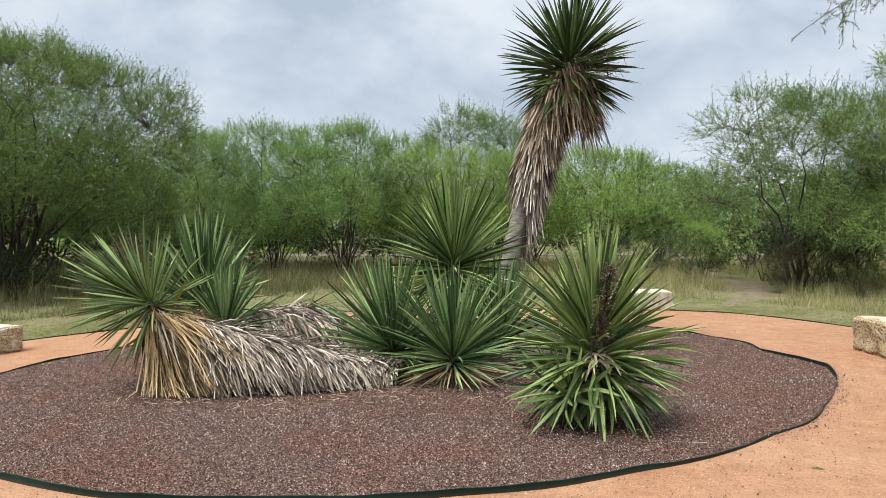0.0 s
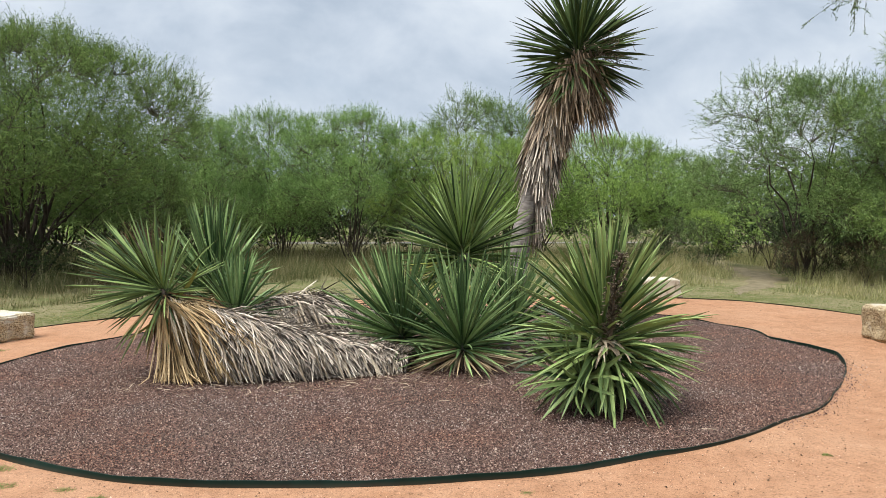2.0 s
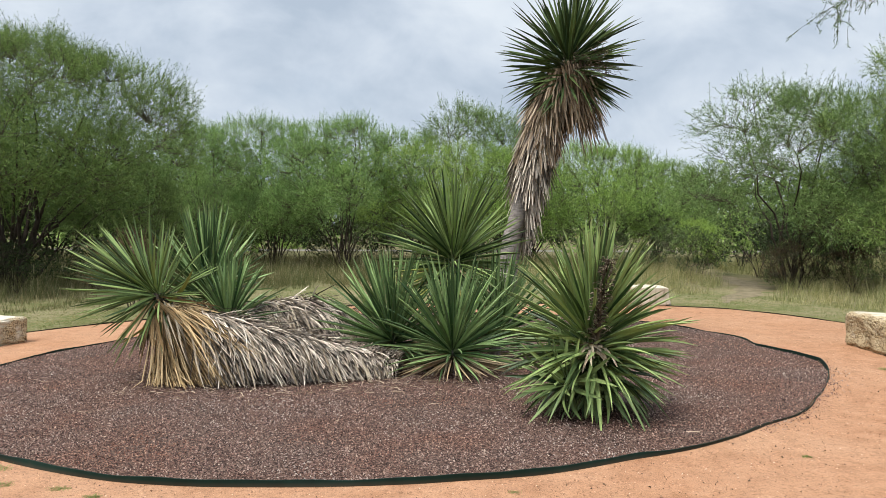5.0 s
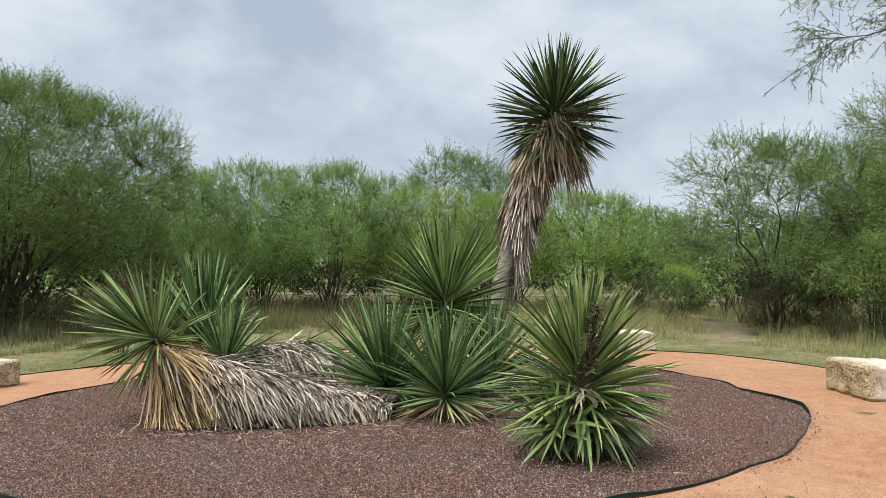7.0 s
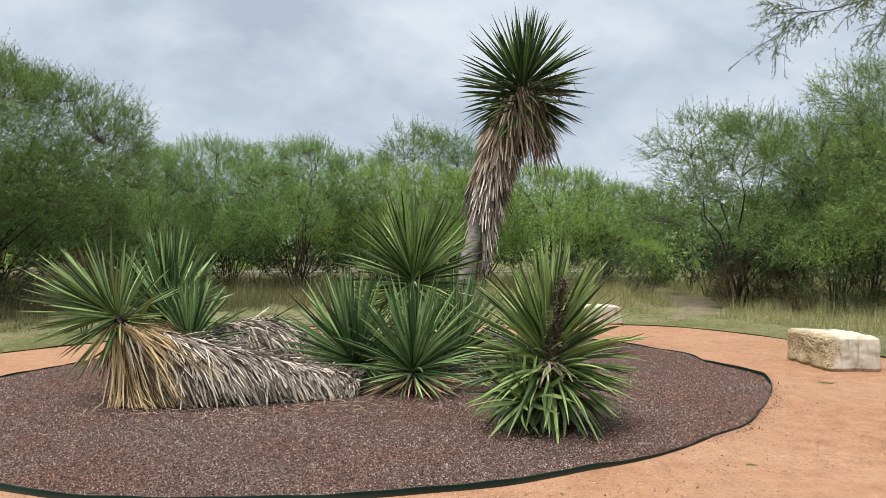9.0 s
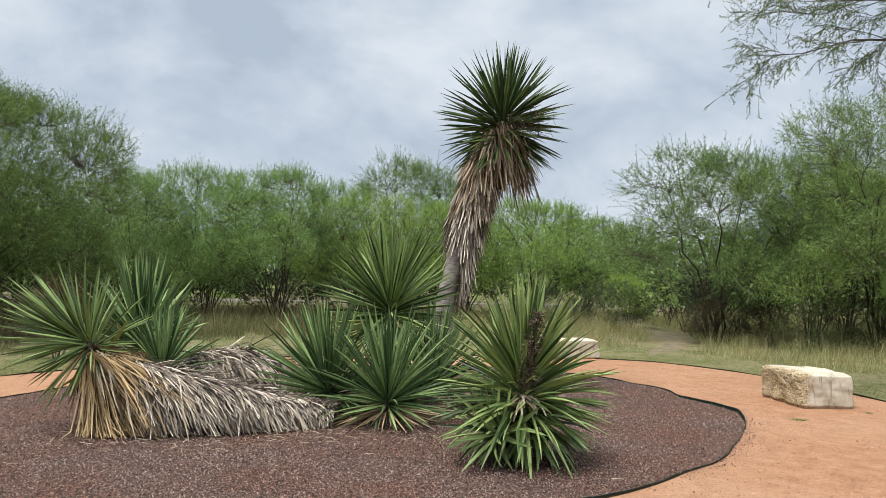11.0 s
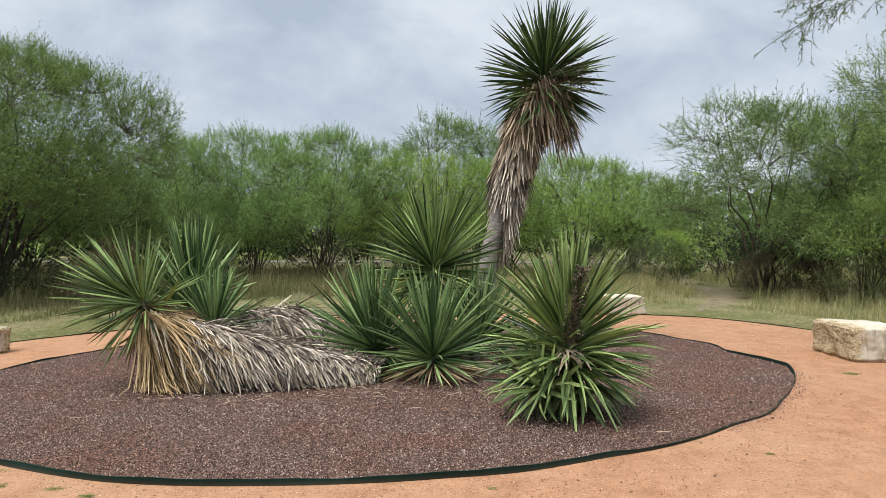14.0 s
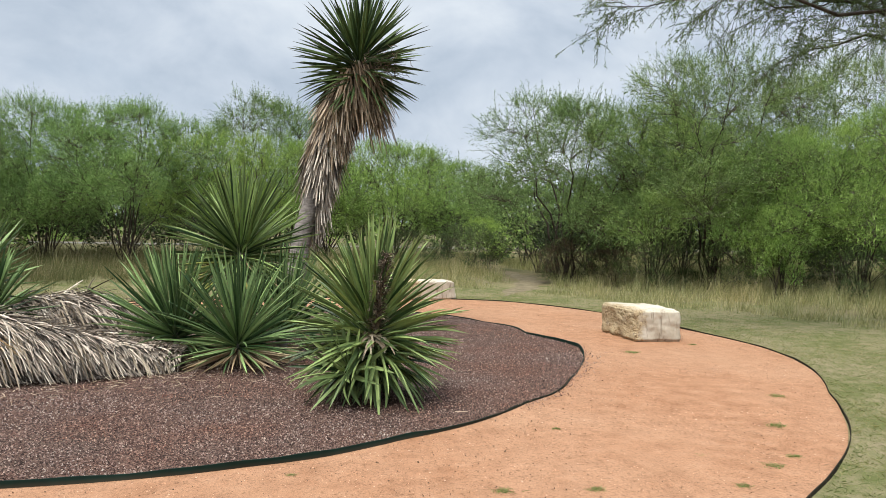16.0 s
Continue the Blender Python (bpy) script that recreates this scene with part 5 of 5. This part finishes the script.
def meadow():
    rng = np.random.default_rng(61)
    lawn_out = lambda a: path_r(a) + np.interp(np.degrees(a) % 360, (0, 15, 40, 60, 90, 140, 165, 200, 320, 360), (3.6, 3.0, 2.0, 3.0, 3.5, 2.6, 2.6, 2.6, 4.0, 3.6))
    # tall dry grass, in clumps
    tufts = np.stack([rng.uniform(-26, 26, 9000), 8 + rng.uniform(-3, 26, 9000)], -1)
    r, a = polar_of(tufts)
    wave = 0.5 * np.sin(tufts[:, 0] * 1.7) * np.sin(tufts[:, 1] * 1.3)
    trail = 5.6 + 4.6 * (tufts[:, 1] - 15.2) / 13 + 0.8 * np.sin((tufts[:, 1] - 15.2) / 13 * 5)
    off = (np.abs(tufts[:, 0] - trail) > 0.85) | (tufts[:, 1] < 14.5)
    seen = np.abs(np.degrees(np.arctan2(tufts[:, 0], tufts[:, 1])) - 7) < 46
    edge = r - lawn_out(a) - wave
    ok = (edge > 0) & off & seen
    tufts, edge = tufts[ok], edge[ok]
    per = 46
    xy = np.repeat(tufts, per, 0) + rng.normal(size=(len(tufts) * per, 2)) * 0.13
    size = np.repeat(rng.uniform(0.16, 0.40, len(tufts)) * np.clip(0.40 + 0.40 * edge, 0, 1.45), per) * rng.uniform(0.5, 1.2, len(xy))
    lean = rng.normal(size=(len(xy), 2)) * 0.32 + (0.08, 0)
    foot = np.concatenate([xy, np.zeros((len(xy), 1))], 1)
    a = rng.uniform(0, 2 * np.pi, len(xy))
    side = np.stack([np.cos(a), np.sin(a), 0 * a], -1) * rng.uniform(0.002, 0.0052, (len(xy), 1))
    v = np.stack([foot - side, foot + side, foot + np.concatenate([lean, np.ones((len(xy), 1))], 1) * size[:, None]], 1).reshape(-1, 3)
    # pale seed stalks above the rest
    pick = rng.random(len(xy)) < 0.05
    p0 = foot[pick]
    tip = p0 + np.concatenate([lean[pick] * 0.7, np.ones((pick.sum(), 1))], 1) * (size[pick, None] * 1.35 + 0.08)
    s2 = side[pick] * 0.6
    top = np.stack([p0 - s2, p0 + s2, tip, tip - (tip - p0) * 0.25 + s2 * 2.2], 1).reshape(-1, 3)
    tagged(new("seed_stalks", mesh("seed_stalks", top, np.arange(len(top)).reshape(-1, 4), STRAW)), "pale dry seed stalks in the meadow", "grass", kind="stuff")
    dull = np.repeat(xy[:, 0] + 1.5 * np.sin(xy[:, 1]) < 0.8, 3)
    for nm, blade, mat, label in (("tall_grass", v[~dull], TALL_GRASS, "tall dry straw-coloured meadow grass"), ("dull_grass", v[dull], DULL_GRASS, "dull brownish green meadow grass before the trees")):
        tagged(new(nm, mesh(nm, blade, np.arange(len(blade)).reshape(-1, 3), mat)), label, "grass", kind="stuff")
    # mown strip
    n = 80000
    ang = rng.uniform(radians(-62), radians(170), n)
    rr = path_r(ang) + 0.03 + rng.random(n) ** 1.5 * 4.6
    xy = np.stack([CX + rr * np.cos(ang), CY + rr * np.sin(ang)], -1)
    keep = rr < lawn_out(ang) + 0.8
    xy = xy[keep]
    thin = np.sin(xy[:, 0] * 2.1 + 1) * np.sin(xy[:, 1] * 1.7) + 0.5 * np.sin(xy[:, 0] * 5.3) * np.sin(xy[:, 1] * 4.7)
    xy = xy[thin > rng.uniform(-3.0, 0.3, len(xy))]
    blades("mown_grass", "short mown grass beside the path", xy, rng.uniform(0.012, 0.034, len(xy)), 0.006, SHORT_GRASS, 63, 0.8, 2)


meadow()


def weeds():
    """Small weeds that have come up through the path."""
    rng = np.random.default_rng(70)
    spots = [(4.15, 4.68, 0.10), (3.45, 3.80, 0.08), (3.73, 3.96, 0.06), (1.55, 3.70, 0.07), (2.10, 3.62, 0.06), (4.75, 8.02, 0.10), (4.9, 5.6, 0.09), (3.0, 3.5, 0.06), (2.4, 4.9, 0.04),
             (-2.55, 4.28, 0.08), (-2.75, 4.58, 0.09), (-1.95, 4.1, 0.06), (-2.2, 4.22, 0.06), (0.4, 4.2, 0.04), (5.9, 8.5, 0.05), (3.1, 4.1, 0.04), (-5.2, 8.7, 0.08)]
    xy, size = [], []
    for x, y, s in spots:
        xy.append(np.array([x, y]) + rng.normal(size=(150, 2)) * (s * 0.42, s * 0.3))
        size.append(rng.uniform(0.15, 0.6, 150) * s * 0.5)
    blades("weeds", "small green weeds growing in the path", np.concatenate(xy), np.concatenate(size), 0.0035, GREEN_GRASS, 71, 0.8, 3, "stuff", 0.012)


weeds()


# ---- loose bits on the ground ----
def stones(name, label, xy, size, flat, z, material, seed, category):
    """Angular chips, each half sunk, with uneven faces."""
    rng = np.random.default_rng(seed)
    n = len(xy)
    unit_oct = np.array([[1, 0, -0.25], [0, 1, -0.25], [-1, 0, -0.25], [0, -1, -0.25], [0, 0, 1]], float)
    v = unit_oct[None] * rng.uniform(0.55, 1.25, (n, 5, 1)) + rng.normal(size=(n, 5, 3)) * 0.18
    v *= np.stack([np.ones(n), rng.uniform(0.55, 1.0, n), rng.uniform(*flat, n)], -1)[:, None]
    t, p = rng.uniform(0, 2 * np.pi, n), rng.normal(size=n) * 0.4
    c, s = np.cos(t), np.sin(t)
    cp, sp = np.cos(p), np.sin(p)
    x, zz = v[..., 0] * cp[:, None] - v[..., 2] * sp[:, None], v[..., 0] * sp[:, None] + v[..., 2] * cp[:, None]
    x, y = x * c[:, None] - v[..., 1] * s[:, None], x * s[:, None] + v[..., 1] * c[:, None]
    v = np.stack([x, y, zz], -1) * size[:, None, None]
    v += np.concatenate([xy, z[:, None]], 1)[:, None]
    tri = np.array([[0, 1, 4], [1, 2, 4], [2, 3, 4], [3, 0, 4]])
    f = (np.arange(n)[:, None, None] * 5 + tri[None]).reshape(-1, 3)
    return tagged(new(name, mesh(name, v.reshape(-1, 3), f, material)), label, category, kind="stuff")


def gravel():
    rng = np.random.default_rng(81)
    ang = rng.uniform(-np.pi, np.pi, 280000)
    rr = np.sqrt(rng.random(280000)) * 5.4
    xy = np.stack([CX + rr * np.cos(ang), CY + rr * np.sin(ang)], -1)
    far = xy[:, 1]
    spill = np.where((ang > -0.75) & (ang < 0.12), np.abs(rng.normal(size=280000)) * 0.10, -0.02)
    keep = (rr < bed_r(ang) + spill) & (rng.random(280000) < np.interp(far, (4, 6.5, 9, 13), (1.0, 0.72, 0.32, 0.15)))
    xy, rr, ang = xy[keep], rr[keep], ang[keep]
    f = rr / bed_r(ang)
    lump = 0.012 * np.sin(xy[:, 0] * 2.3 + 1) * np.sin(xy[:, 1] * 1.9) * np.sin(np.pi * f)
    z = np.where(f > 1, 0.014, 0.028 + 0.054 * (1 - f)) + np.where(f > 1, 0, lump) + rng.normal(size=len(xy)) * 0.004 + 0.002
    size = rng.uniform(0.0040, 0.0088, len(xy)) * np.interp(xy[:, 1], (5, 10), (1.0, 1.25))
    stones("gravel", "crushed reddish brown and grey rock mulch", xy, size, (0.55, 1.15), z, STONES, 82, "gravel")


gravel()


def path_grit():
    rng = np.random.default_rng(91)
    n = 15000
    ang = rng.uniform(radians(-150), radians(60), n)
    f = rng.random(n)
    rr = bed_r(ang) + 0.03 + (path_r(ang) - bed_r(ang) - 0.06) * f
    xy = np.stack([CX + rr * np.cos(ang), CY + rr * np.sin(ang)], -1)
    m = Mat("granite_grit", 0.9, 0.2)
    m.color(m.ramp(m.island(), (0.0, (0.045, 0.03, 0.022)), (0.28, (0.20, 0.11, 0.065)), (0.45, (0.36, 0.19, 0.11)), (0.8, (0.60, 0.34, 0.20)), (1.0, (0.62, 0.44, 0.31))))
    stones("path_grit", "loose orange grit and crumbs on the path", xy, rng.uniform(0.002, 0.0075, n), (0.5, 0.8), np.full(n, 0.015), m.m, 92, "grit")


path_grit()


def path_crumbs():
    """Dark bits of leaf and bark blown about on the path, thicker in some stretches."""
    rng = np.random.default_rng(93)
    n = 2600
    ang = rng.uniform(radians(-150), radians(70), n)
    f = rng.random(n)
    rr = bed_r(ang) + 0.05 + (path_r(ang) - bed_r(ang) - 0.1) * f
    xy = np.stack([CX + rr * np.cos(ang), CY + rr * np.sin(ang)], -1)
    drift = np.sin(xy[:, 0] * 1.9 + 0.7) * np.sin(xy[:, 1] * 2.3) + 0.6 * np.sin(xy[:, 0] * 5.1 + xy[:, 1] * 3.7)
    xy = xy[drift > rng.uniform(-0.5, 1.3, n)]
    n = len(xy)
    m = Mat("leaf_crumbs", 0.9, 0.1)
    m.color(m.ramp(m.island(), (0.0, (0.05, 0.030, 0.018)), (0.6, (0.13, 0.080, 0.048)), (1.0, (0.24, 0.15, 0.09))))
    stones("path_crumbs", "dark leaf and bark crumbs on the path", xy, rng.uniform(0.003, 0.011, n) * rng.uniform(0.5, 1.3, n), (0.2, 0.4), np.full(n, 0.016), m.m, 94, "litter")


path_crumbs()


def litter():
    """Dry straw and fallen leaf bits on the gravel, mostly beside the lying trunk."""
    rng = np.random.default_rng(95)
    n = 260
    near = rng.random(n) < 0.88
    x = np.where(near, rng.uniform(-2.9, 0.3, n), rng.uniform(-3.8, 2.2, n))
    y = np.where(near, 6.72 + rng.normal(size=n) * 0.24 + 0.12 * (x + 1.2).clip(0), rng.uniform(5.0, 7.0, n))
    a = rng.uniform(0, 2 * np.pi, n)
    L = rng.uniform(0.03, 0.15, n)
    s = np.linspace(-0.5, 0.5, 4)
    pts = np.stack([x[:, None] + np.cos(a)[:, None] * L[:, None] * s, y[:, None] + np.sin(a)[:, None] * L[:, None] * s, np.full((n, 4), BED_TOP + 0.024) + rng.random((n, 4)) * 0.008], -1)
    v, f = strips(pts, np.full((n, 4), 1.0) * rng.uniform(0.003, 0.009, (n, 1)), np.tile([[0, 0, 1.0]], (n, 1)), 0.4)
    tagged(new("leaf_litter", mesh("leaf_litter", v, f, THATCH_BROWN)), "dry straw and leaf bits on the gravel", "litter", kind="stuff")


litter()
